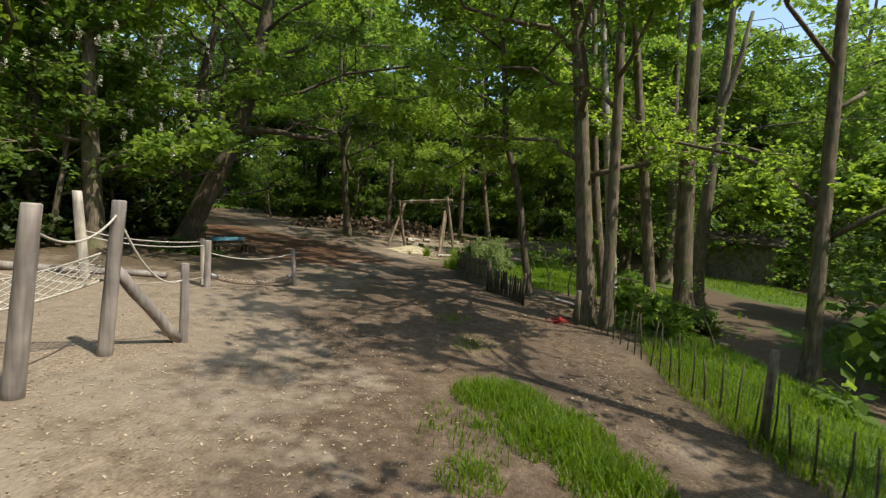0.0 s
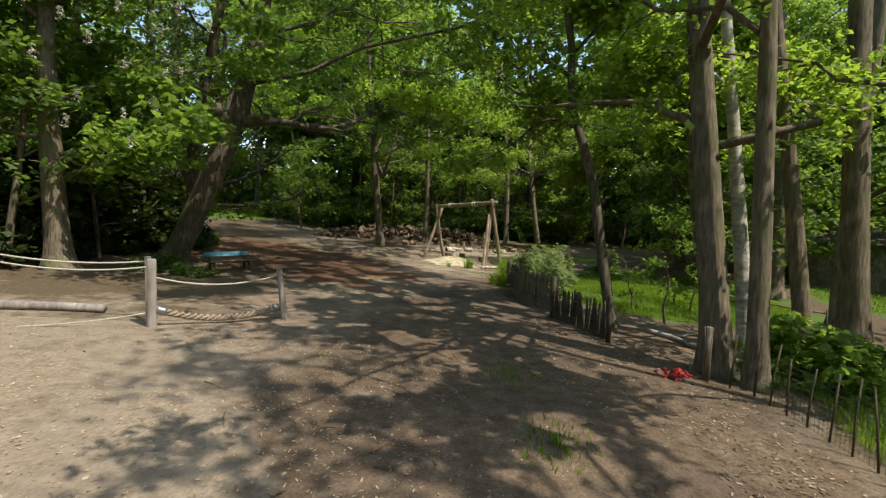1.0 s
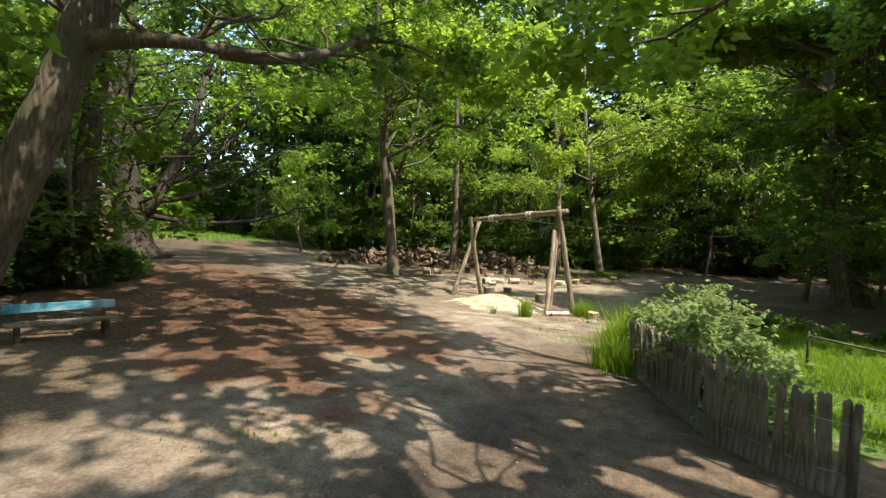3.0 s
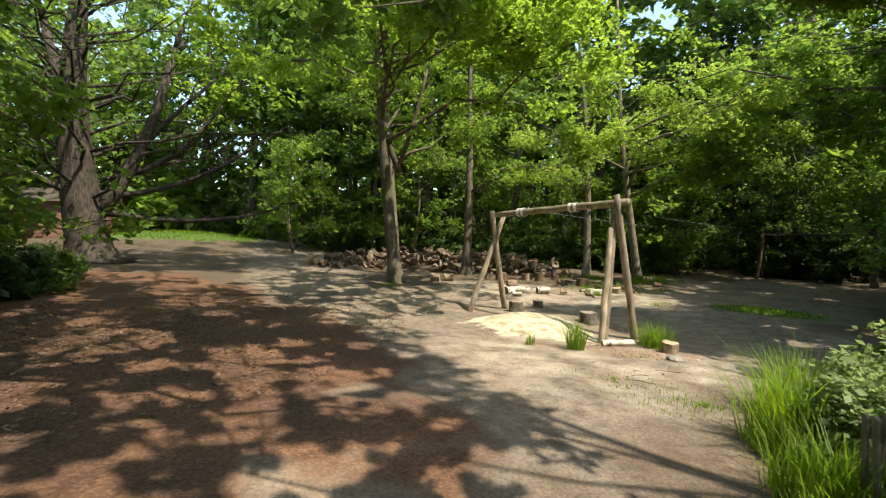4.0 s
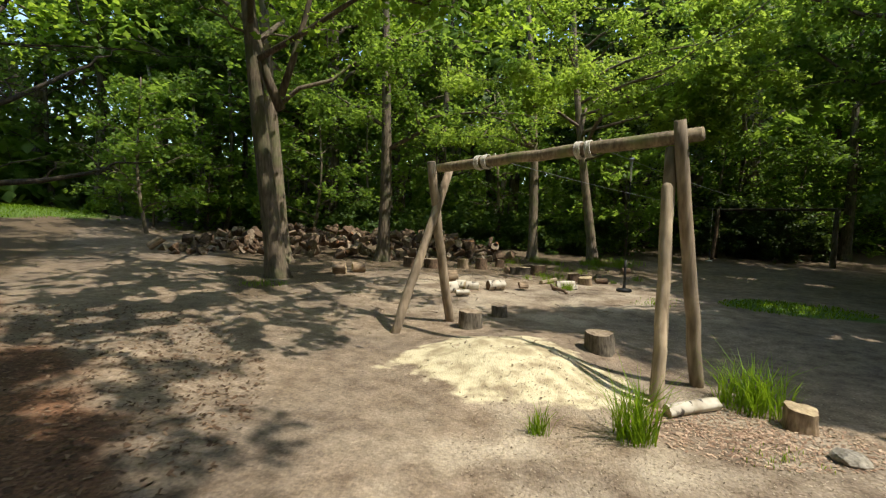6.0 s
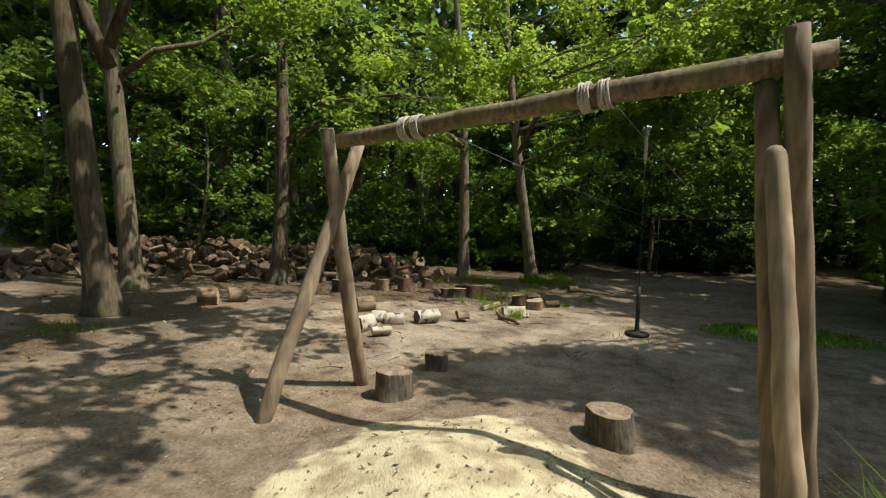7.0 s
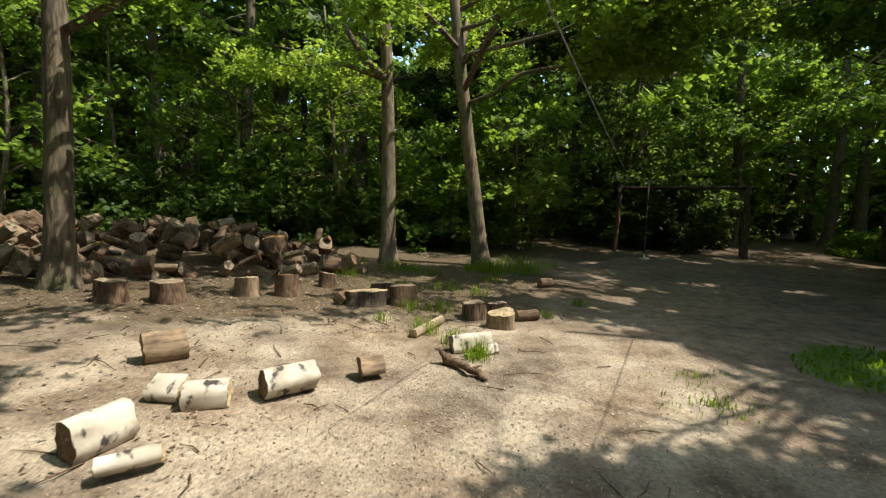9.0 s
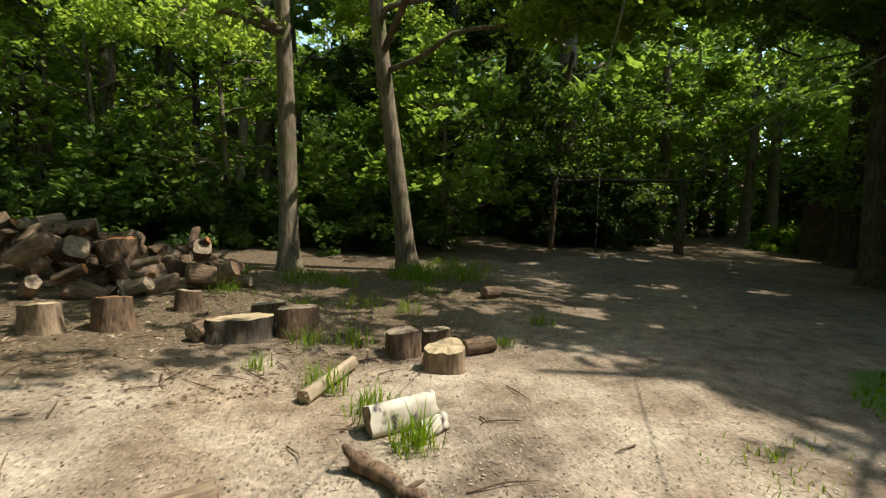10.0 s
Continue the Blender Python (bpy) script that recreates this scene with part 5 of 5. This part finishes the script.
def log_thing(name, meshes, m, label, group="", category="log"):
    body, ends = meshes
    ob = new(name, body)
    for e in ends:
        part("sawn_face", e, ob)
    ob.matrix_basis = m
    return tagged(ob, label, category, group)


def stump(x, y, r, h, seed, barkm=None, cutm=None, label="sawn tree stump standing on bare earth", dz=0.0):
    return log_thing("stump", log_mesh(r, h + 0.03, seed, barkm or LOG_BROWN, cutm or CUT_GREY, True), pose(x, y, gz(x, y) - 0.03 + dz, random.Random(seed).uniform(-4, 4), random.Random(seed + 1).uniform(-4, 4), seed * 37 % 360), label, "stumps round the clearing", "stump")


def lying(x0, y0, x1, y1, r, seed, barkm=None, cutm=None, label="short log lying on bare earth", split=False, tilt=0.0):
    L = math.hypot(x1 - x0, y1 - y0)
    a = math.degrees(math.atan2(y1 - y0, x1 - x0))
    z = (gz(x0, y0) + gz(x1, y1)) / 2 + r * 0.93
    m = pose(x0, y0, z, 0, 0, a) @ pose(0, 0, 0, 0, 90 - tilt, 0) @ pose(0, 0, 0, 0, 0, seed * 53 % 360)
    return log_thing("log", log_mesh(r, L, seed, barkm or LOG_TAN, cutm or CUT_PALE, False, split), m, label, "loose logs")


lying(-2.88, 29.0, -2.54, 29.22, 0.12, 1, LOG_BIRCH, CUT_BROWN, "thick pale birch log lying in the sun")
lying(-3.36, 28.84, -3.08, 28.90, 0.09, 2, LOG_BIRCH, CUT_PALE, "short pale birch chunk in the sun")
lying(-3.62, 28.98, -3.40, 28.94, 0.10, 3, LOG_BIRCH, CUT_PALE, "short pale birch chunk beside another", True)
lying(-3.72, 28.16, -3.55, 28.48, 0.115, 4, LOG_BIRCH, CUT_BROWN, "birch log with a brown sawn end beside a slab")
lying(-3.48, 27.98, -3.22, 28.12, 0.07, 5, LOG_BIRCH, CUT_PALE, "pale split slab of birch", True)
lying(-2.20, 29.44, -2.00, 29.52, 0.10, 6, LOG_TAN, CUT_BROWN, "short dark split log", True)
lying(-1.28, 30.22, -0.84, 30.36, 0.095, 7, LOG_BIRCH, CUT_GREY, "white birch log with grass round it")
lying(-0.98, 30.12, -0.80, 30.22, 0.05, 8, LOG_BIRCH, CUT_PALE, "small pale branch piece beside a white log")
lying(-1.62, 30.75, -1.20, 31.42, 0.055, 9, POLE_PALE, CUT_PALE, "thin yellow peeled log in tufts of grass")
s = Shape()
knots = bent((-1.40, 29.88, gz(-1.40, 29.88) + 0.05), (-1.12, 29.36, gz(-1.12, 29.36) + 0.03), 9, -0.015, 0.014, random.Random(17))
s.tube(knots, [0.035, 0.055, 0.04, 0.044, 0.034, 0.036, 0.03, 0.034, 0.026, 0.02], 9, True, 0.12, random.Random(18))
s.tube([knots[1], knots[1] + Vector((-0.05, 0.01, 0.06)), knots[1] + Vector((-0.07, 0.02, 0.09))], [0.03, 0.026, 0.014], 8, True, 0.1, random.Random(19))
s.tube([knots[6], knots[6] + Vector((0.07, 0.03, 0.02)), knots[6] + Vector((0.11, 0.03, 0.03))], [0.018, 0.013, 0.006], 7)
tagged(new("branch", s.mesh("branch", LOG_BROWN)), "dark knotted broken branch lying on the earth", "branch")
lying(-3.98, 29.72, -3.70, 29.90, 0.135, 11, LOG_TAN, CUT_BROWN, "stout sawn log in the sun")
lying(-6.72, 29.62, -6.42, 29.72, 0.15, 12, LOG_TAN, CUT_PALE, "sawn log beside the paired trees")
lying(-6.35, 30.02, -6.08, 30.18, 0.14, 13, LOG_TAN, CUT_PALE, "sawn log beside the paired trees")
lying(-0.86, 22.98, -0.28, 23.32, 0.065, 14, LOG_BIRCH, CUT_PALE, "pale log lying across the frame's foot")
lying(-0.15, 31.62, 0.16, 31.70, 0.08, 15, LOG_BROWN, CUT_GREY, "low dark log beside stumps")
lying(1.0, 33.9, 1.25, 34.0, 0.09, 16, LOG_BROWN, CUT_GREY, "small dark log alone on the earth")
lying(-2.52, 32.3, -2.35, 32.6, 0.09, 17, LOG_BROWN, CUT_GREY, "mossy log beside the wide stump")
stump(-0.44, 31.3, 0.165, 0.20, 20, LOG_TAN, CUT_PALE, "pale sawn stump in the sun")
stump(-0.72, 31.72, 0.15, 0.22, 21)
stump(-0.38, 31.80, 0.12, 0.20, 22)
stump(-2.14, 32.44, 0.28, 0.19, 23, BARK_BLACK, CUT_PALE, "wide low stump with a pale sawn top")
stump(-1.62, 32.48, 0.20, 0.27, 24)
stump(-1.88, 33.05, 0.17, 0.2, 25)
stump(-3.82, 32.75, 0.17, 0.26, 26, LOG_TAN, CUT_PALE)
stump(-3.28, 32.82, 0.17, 0.30, 27, LOG_BROWN, CUT_ORANGE, "stump with a fresh orange top")
stump(-2.75, 33.5, 0.14, 0.22, 28)
stump(-5.32, 32.1, 0.19, 0.27, 29)
stump(-4.68, 32.2, 0.2, 0.27, 30)
stump(-1.17, 24.86, 0.19, 0.25, 31, LOG_GREY, CUT_GREY, "grey sawn stump by the sand heap")
stump(-2.56, 26.85, 0.135, 0.2, 32, LOG_GREY)
stump(-3.01, 25.82, 0.175, 0.27, 33, LOG_GREY, CUT_GREY, "dark sawn stump at the frame's leg")
stump(0.32, 22.98, 0.14, 0.2, 34, LOG_TAN, CUT_PALE, "pale little stump beside grass tufts")
stump(-3.95, 35.45, 0.24, 0.62, 35, LOG_BROWN, CUT_ORANGE, "tall round of timber with an orange sawn top")

# the great heap of sawn logs
POOL = []
for k in range(14):
    POOL.append(log_mesh(rng.uniform(0.08, 0.18), rng.uniform(0.24, 0.46), 200 + k, (LOG_BROWN, LOG_TAN, LOG_BROWN, LOG_BROWN, LOG_BROWN, LOG_BROWN, LOG_TAN)[k % 7], (CUT_GREY, CUT_BROWN, CUT_BROWN, CUT_GREY, CUT_ORANGE)[k % 5], False, (True, 2, 2, False, 2)[k % 5]))
LOG_LABELS = ("sawn log tumbled in a big heap", "split log tumbled in a big heap")
rl = random.Random(11)


def heap_height(u, v):
    return (0.35 + 0.55 * min(1.0, 1.6 * u)) * math.sqrt(max(0.0, 1 - (2 * u - 1) ** 4)) * (1 - 0.45 * u ** 3) * max(0.0, 1 - abs(2 * v - 1) ** 2.2)


for layer in range(6):
    for k in range(120):
        u, v = rl.random(), rl.random()
        zz = 0.12 * layer
        if zz > heap_height(u, v) + 0.05:
            continue
        if layer < 3 and heap_height(u, v) > zz + 0.42:
            continue
        x = -13.4 + 10.6 * u - 1.0 * (v - 0.5)
        y = 33.3 + 3.0 * u + (5.2 - 2.0 * u) * (v - 0.5)
        i = rl.randrange(14)
        m = pose(x, y, gz(x, y) + zz + 0.1, rl.gauss(0, 25), 90 + rl.gauss(0, 32), rl.uniform(0, 360))
        log_thing("log", POOL[i], m, LOG_LABELS[i % 5 != 3], "logs of the heap")

# a stone
bm = bmesh.new()
bmesh.ops.create_icosphere(bm, subdivisions=2, radius=0.14)
for v in bm.verts:
    v.co *= 1 + 0.25 * noise.noise(v.co * 9)
    v.co.z *= 0.45
me = bpy.data.meshes.new("stone")
bm.to_mesh(me)
bm.free()
me.materials.append(ROCK)
ob = tagged(new("stone", me), "flat grey stone half sunk in the earth", "stone")
ob.location = (0.33, 22.3, gz(0.33, 22.3) + 0.03)


# ---- grass ----
def blades(name, spots, mat, seed, label, tall=0.3, wide=0.008, kind="stuff", category="grass"):
    """spots: (x, y, height factor). Each blade bends outward in two pieces."""
    r = np.random.default_rng(seed)
    a = np.array(spots)
    n = len(a)
    z = height(a[:, 0], a[:, 1])
    ang = r.uniform(0, 2 * np.pi, n)
    h = tall * a[:, 2] * r.uniform(0.5, 1.2, n)
    lean = r.uniform(0.1, 1.1, n) * h
    w = wide * r.uniform(0.7, 1.4, n)
    dx, dy = np.cos(ang), np.sin(ang)
    px, py = -dy * w, dx * w
    b0 = np.stack([a[:, 0] - px, a[:, 1] - py, z - 0.01], 1)
    b1 = np.stack([a[:, 0] + px, a[:, 1] + py, z - 0.01], 1)
    m0 = np.stack([a[:, 0] + dx * lean * 0.35 - px * .8, a[:, 1] + dy * lean * 0.35 - py * .8, z + h * 0.6], 1)
    m1 = np.stack([a[:, 0] + dx * lean * 0.35 + px * .8, a[:, 1] + dy * lean * 0.35 + py * .8, z + h * 0.6], 1)
    t = np.stack([a[:, 0] + dx * lean, a[:, 1] + dy * lean, z + h], 1)
    v = np.stack([b0, b1, m1, m0, t], 1).reshape(-1, 3)
    i = np.arange(n) * 5
    faces = np.stack([i, i + 1, i + 2, i + 3], 1).tolist() + np.stack([i + 3, i + 2, i + 4], 1).tolist()
    return tagged(new(name, mesh_of(name, v, faces, mat, False)), label, category, kind=kind)


rg = random.Random(21)


def scatter(cx, cy, rx, ry, n, f=1.0, core=1.0):
    out = []
    for _ in range(n):
        a, d = rg.uniform(0, 6.28), rg.random() ** core
        out.append((cx + rx * d * math.cos(a), cy + ry * d * math.sin(a), f * (1.15 - 0.4 * d)))
    return out


for cx, cy, rr_, n, tall in ((-1.32, 22.3, 0.18, 170, 0.55), (0.12, 23.45, 0.34, 320, 0.5), (-2.11, 22.2, 0.09, 60, 0.24), (0.5, 35.7, 0.55, 500, 0.3), (-1.4, 35.5, 0.5, 260, 0.22), (0.85, 18.5, 0.42, 620, 0.8), (1.25, 19.6, 0.4, 340, 0.75), (0.72, 17.4, 0.4, 380, 0.55),
                             (-1.45, 30.95, 0.18, 90, 0.22), (-1.04, 30.02, 0.16, 110, 0.2), (-1.2, 30.5, 0.2, 90, 0.2), (1.1, 32.4, 0.16, 60, 0.16), (-7.3, 27.3, 0.5, 160, 0.12), (1.3, 35.6, 0.4, 200, 0.3), (-0.8, 33.6, 0.3, 80, 0.16), (1.6, 36.6, 0.8, 300, 0.28), (-0.3, 33.2, 0.2, 60, 0.18), (-1.1, 32.1, 0.2, 70, 0.2), (-1.5, 32.15, 0.22, 90, 0.16), (-2.5, 34.6, 0.25, 70, 0.2), (0.3, 34.4, 0.25, 70, 0.2), (-0.9, 35.0, 0.3, 90, 0.2), (-1.95, 31.5, 0.14, 50, 0.14), (0.35, 31.8, 0.1, 40, 0.12), (-2.35, 36.0, 0.3, 90, 0.22)):
    blades("grass_tuft", scatter(cx, cy, rr_, rr_, n, 1.0, 0.7), GRASS_BLADE, int(cx * 100 + 9000), "tuft of long green grass on bare earth", tall, 0.0055 if tall > 0.4 else 0.0042, kind="")
lawn_spots = [(x, y, f * (1 + 0.7 * float(wave(x, y, 2.6, 3.0)))) for x, y, f in scatter(5.4, 19.2, 3.6, 4.6, 34000, 1.0, 0.5)] + scatter(6.9, 6.0, 1.0, 4.6, 6500, 1.5, 0.5) + scatter(6.0, 7.0, 0.5, 3.0, 2600, 1.7, 0.5) + scatter(11.8, 10.5, 2.4, 3.0, 3000, 1.0, 0.5)
blades("lawn_grass", [p for p in lawn_spots if not (p[0] < 2.6 and p[1] < 16) and not (p[1] < 10.2 and p[0] < 5.1 + (8.4 - p[1]) * 0.19)], GRASS_BLADE, 31, "rough bright lawn grass behind the fences", 0.12, 0.0055)
strip = scatter(3.15, 4.9, 0.6, 0.55, 2000, 1.0, 0.8) + scatter(3.75, 4.15, 0.6, 0.7, 2400, 1.0, 0.8) + scatter(4.2, 3.4, 0.5, 0.6, 1300, 1.0, 0.8) + scatter(3.0, 4.0, 0.7, 0.9, 500, 0.6, 0.8) + scatter(3.0, 3.0, 0.3, 0.3, 250, 0.8, 0.6) + scatter(2.6, 7.2, 0.4, 0.6, 200, 0.5) + scatter(2.0, 9.0, 0.4, 0.6, 150, 0.5)
blades("path_grass", strip, GRASS_BLADE, 33, "strip of green grass in the trodden path", 0.16, 0.006)
wisps = scatter(0.3, 19.5, 1.2, 0.7, 520, 0.5) + scatter(-0.7, 20.2, 0.8, 0.4, 160, 0.4) + scatter(0.6, 28.8, 0.5, 0.4, 160, 0.5) + scatter(-1.5, 33.8, 2.5, 1.4, 420, 0.6) + scatter(-2.4, 13.2, 1.2, 0.6, 200, 0.4) + scatter(-0.2, 22.2, 0.4, 0.3, 60, 0.5) + scatter(0.9, 29.4, 0.5, 0.3, 80, 0.5)
blades("sparse_grass", wisps, GRASS_BLADE, 35, "sparse wisps of grass on the trodden earth", 0.12, 0.004)
far_lawn = scatter(-27, 38, 5.5, 4.0, 4000, 1.0, 0.5) + scatter(3.0, 54.5, 4.5, 1.0, 1500, 1.6, 0.5) + scatter(3.6, 29.4, 1.5, 0.9, 900, 0.5, 0.6) + scatter(13.4, 22.5, 2.4, 4.0, 2500, 1.0, 0.5)
blades("distant_grass", far_lawn, GRASS_BLADE, 34, "patches of short grass beyond the bare earth", 0.14, 0.012)


# ---- chips, litter and twigs ----
def flakes(name, spots, size, mat, seed, label):
    """Small flat pieces lying about on the ground."""
    r = np.random.default_rng(seed)
    a = np.array(spots)
    n = len(a)
    z = height(a[:, 0], a[:, 1])
    ang = r.uniform(0, 2 * np.pi, n)
    L = size * r.uniform(0.5, 1.6, n)
    W = L * r.uniform(0.25, 0.6, n)
    f = np.stack([np.cos(ang), np.sin(ang), r.normal(0, 0.22, n)], 1) * L[:, None] / 2
    s = np.stack([-np.sin(ang), np.cos(ang), r.normal(0, 0.22, n)], 1) * W[:, None] / 2
    c = np.stack([a[:, 0], a[:, 1], z + 0.006 + size * 0.12], 1)
    v = np.stack([c - f - s, c + f - s * .7, c + f * 0.8 + s, c - f * .9 + s], 1).reshape(-1, 3)
    me = mesh_of(name, v, np.arange(n * 4).reshape(-1, 4), mat, False)
    return tagged(new(name, me), label, "litter", kind="stuff")


def island_mat(name, stops, rough=0.9):
    m, nt, b = material(name, rough)
    g = nt.nodes.new("ShaderNodeNewGeometry")
    nt.links.new(ramp(nt, g.outputs["Random Per Island"], stops), b.inputs["Base Color"])
    return m


CHIP = island_mat("chip", [(0.0, (0.20, 0.14, 0.085)), (0.5, (0.38, 0.29, 0.19)), (1.0, (0.45, 0.36, 0.25))])
CHIP_RED = island_mat("chip_red", [(0.0, (0.17, 0.10, 0.065)), (0.5, (0.33, 0.22, 0.15)), (1.0, (0.50, 0.37, 0.26))])
CRUMB = island_mat("crumb", [(0.0, (0.08, 0.058, 0.04)), (0.4, (0.20, 0.15, 0.105)), (0.8, (0.33, 0.265, 0.19)), (1.0, (0.46, 0.385, 0.29))])
MULCH = island_mat("mulch_bits", [(0.0, (0.05, 0.03, 0.018)), (0.55, (0.105, 0.063, 0.038)), (1.0, (0.23, 0.155, 0.10))])
LITTER = island_mat("dry_leaf", [(0.0, (0.09, 0.06, 0.038)), (0.55, (0.19, 0.135, 0.088)), (1.0, (0.36, 0.28, 0.19))])
chip_spots = [p for p in scatter(-1.5, 3.5, 5.5, 6.0, 16000, 1, 0.6) if p[0] < 3.0 - 0.25 * p[1] + rg.gauss(0, 0.7)]
flakes("wood_chips", chip_spots, 0.024, CHIP, 61, "pale wood chips strewn over the play area")
flakes("frame_chips", scatter(-0.3, 22.7, 1.1, 0.7, 3200, 1, 0.7), 0.028, CHIP_RED, 66, "reddish wood chips round the frame's foot")
flakes("mulch", [(x, y, f) for x, y, f in scatter(-7.6, 19.3, 3.6, 5.4, 22000, 1, 0.8)], 0.036, MULCH, 62, "red-brown bark mulch spread on the ground")
flakes("dry_leaves", scatter(3.6, 11.5, 1.6, 3.6, 2600, 1, 0.6) + scatter(4.6, 7.0, 0.7, 3.0, 1400, 1, 0.6) + scatter(-2.8, 33.8, 5.0, 3.0, 9000, 1, 0.6) + scatter(-6.5, 28.5, 3.6, 4.6, 3200, 1, 0.6) + scatter(1, 38, 8, 6, 3000, 1, 0.6) + scatter(-2.35, 23.9, 1.5, 1.1, 160, 1, 0.5), 0.032, LITTER, 63, "dry brown leaves lying on the earth")
flakes("earth_crumbs", scatter(-1.2, 29.3, 3.0, 3.6, 17000, 1, 0.6) + scatter(-0.2, 22, 2.6, 2.6, 14000, 1, 0.6) + scatter(-4, 26, 4, 4, 7000, 1, 0.6) + scatter(1, 10, 3, 6, 4000, 1, 0.6), 0.014, CRUMB, 64, "small pale chips and crumbs on bare earth")
s = Shape()
rt = random.Random(91)
for cx, cy, rr_, n in ((-1.4, 29.8, 2.4, 26), (-6, 29, 3.5, 50), (-3, 32, 3.5, 40), (0.4, 21.6, 2, 12), (1.5, 8, 3, 20)):
    for _ in range(n):
        a, d = rt.uniform(0, 6.28), rr_ * math.sqrt(rt.random())
        x, y = cx + d * math.cos(a), cy + d * math.sin(a)
        b, L = rt.uniform(0, 6.28), rt.uniform(0.1, 0.4)
        x1, y1 = x + L * math.cos(b), y + L * math.sin(b)
        s.tube([(x, y, gz(x, y) + 0.012), ((x + x1) / 2 + rt.gauss(0, .02), (y + y1) / 2 + rt.gauss(0, .02), gz(x, y) + 0.022), (x1, y1, gz(x1, y1) + 0.01)], [0.006, 0.005, 0.002], 4, False)
tagged(new("twigs", s.mesh("twigs", LOG_BROWN)), "thin dry twigs scattered over the ground", "litter", kind="stuff")

# pale upright blossoms on the chestnut
WHITE, _nt, _b = material("white_petal", 0.6)
_c = ramp(_nt, tex(_nt, "ShaderNodeTexNoise", 40, 3).outputs["Fac"], [(0.35, (0.45, 0.42, 0.28)), (0.6, (0.74, 0.7, 0.6))])
_nt.links.new(_c, _b.inputs["Base Color"])
rc = random.Random(55)
spikes, wide = [], []
for k in range(30):
    a, d = rc.uniform(-1.5, 0.5), rc.uniform(2.6, 4.6)
    x, y, z = d * math.cos(a), d * math.sin(a), rc.uniform(2.6, 6.2)
    for h, w in ((0.02, 0.05), (0.07, 0.055), (0.12, 0.042), (0.17, 0.028), (0.21, 0.015)):
        spikes.append((x + 0.1 * h, y, z + h))
        wide.append(w)
part("blossom", leaf_mesh("blossom", spikes, wide, 3600, 0.032, WHITE, 56, 0.6, 0.0), [c for c in chestnut.children if c.name.startswith("crown")][0], "pale upright flower spikes")

# red flowers by the fence
RED, _nt, _b = material("red_petal", 0.6)
_b.inputs["Base Color"].default_value = (0.42, 0.03, 0.03, 1)
tagged(new("red_flowers", leaf_mesh("red_flowers", [(x, y, gz(x, y) + 0.06) for x, y in ((4.06, 10.1), (4.15, 10.0), (4.22, 10.12))], [0.16, 0.14, 0.12], 160, 0.05, RED, 7, 0.4, 0.0)), "small clump of red flowers beside the fence", "flower", kind="stuff")



# ---- buildings beyond the trees ----
def house(x, y, w, d, h, turn, wall_mat, roof_mat, label):
    root = new("house")
    root.matrix_basis = pose(x, y, gz(x, y) - 0.1, 0, 0, turn)
    part("wall", Shape().box((0, 0, h / 2), (w, d, h)).mesh("wall", wall_mat, False), root)
    e = 0.35
    vs = [(-w / 2 - e, -d / 2 - e, h + 0.01), (w / 2 + e, -d / 2 - e, h + 0.01), (w / 2 + e, d / 2 + e, h + 0.01), (-w / 2 - e, d / 2 + e, h + 0.01), (-w / 2 - e, 0, h + d * 0.2), (w / 2 + e, 0, h + d * 0.2)]
    part("roof", mesh_of("roof", vs, [(0, 1, 5, 4), (2, 3, 4, 5), (1, 2, 5), (3, 0, 4), (3, 2, 1, 0)], roof_mat, False), root)
    return tagged(root, label, "building")


def brick_mat():
    m, nt, b = material("brick", 0.9)
    t = tex(nt, "ShaderNodeTexBrick", 4.0, 0)
    t.inputs["Color1"].default_value = (0.24, 0.055, 0.04, 1)
    t.inputs["Color2"].default_value = (0.29, 0.075, 0.05, 1)
    t.inputs["Mortar"].default_value = (0.22, 0.12, 0.09, 1)
    nt.links.new(t.outputs["Color"], b.inputs["Base Color"])
    return m


house(-38.0, 38.2, 7.5, 5, 2.7, 32, brick_mat(), PALING_DARK, "low red-brick house with a grey roof")
house(14.4, 27.0, 3.3, 2.6, 2.0, -28, PALING, PALING_DARK, "grey timber shed beyond the lawn")
house(19.5, 40.0, 4.5, 3.5, 2.2, 20, PALING_DARK, PALING_DARK, "plain grey shed among the trees")
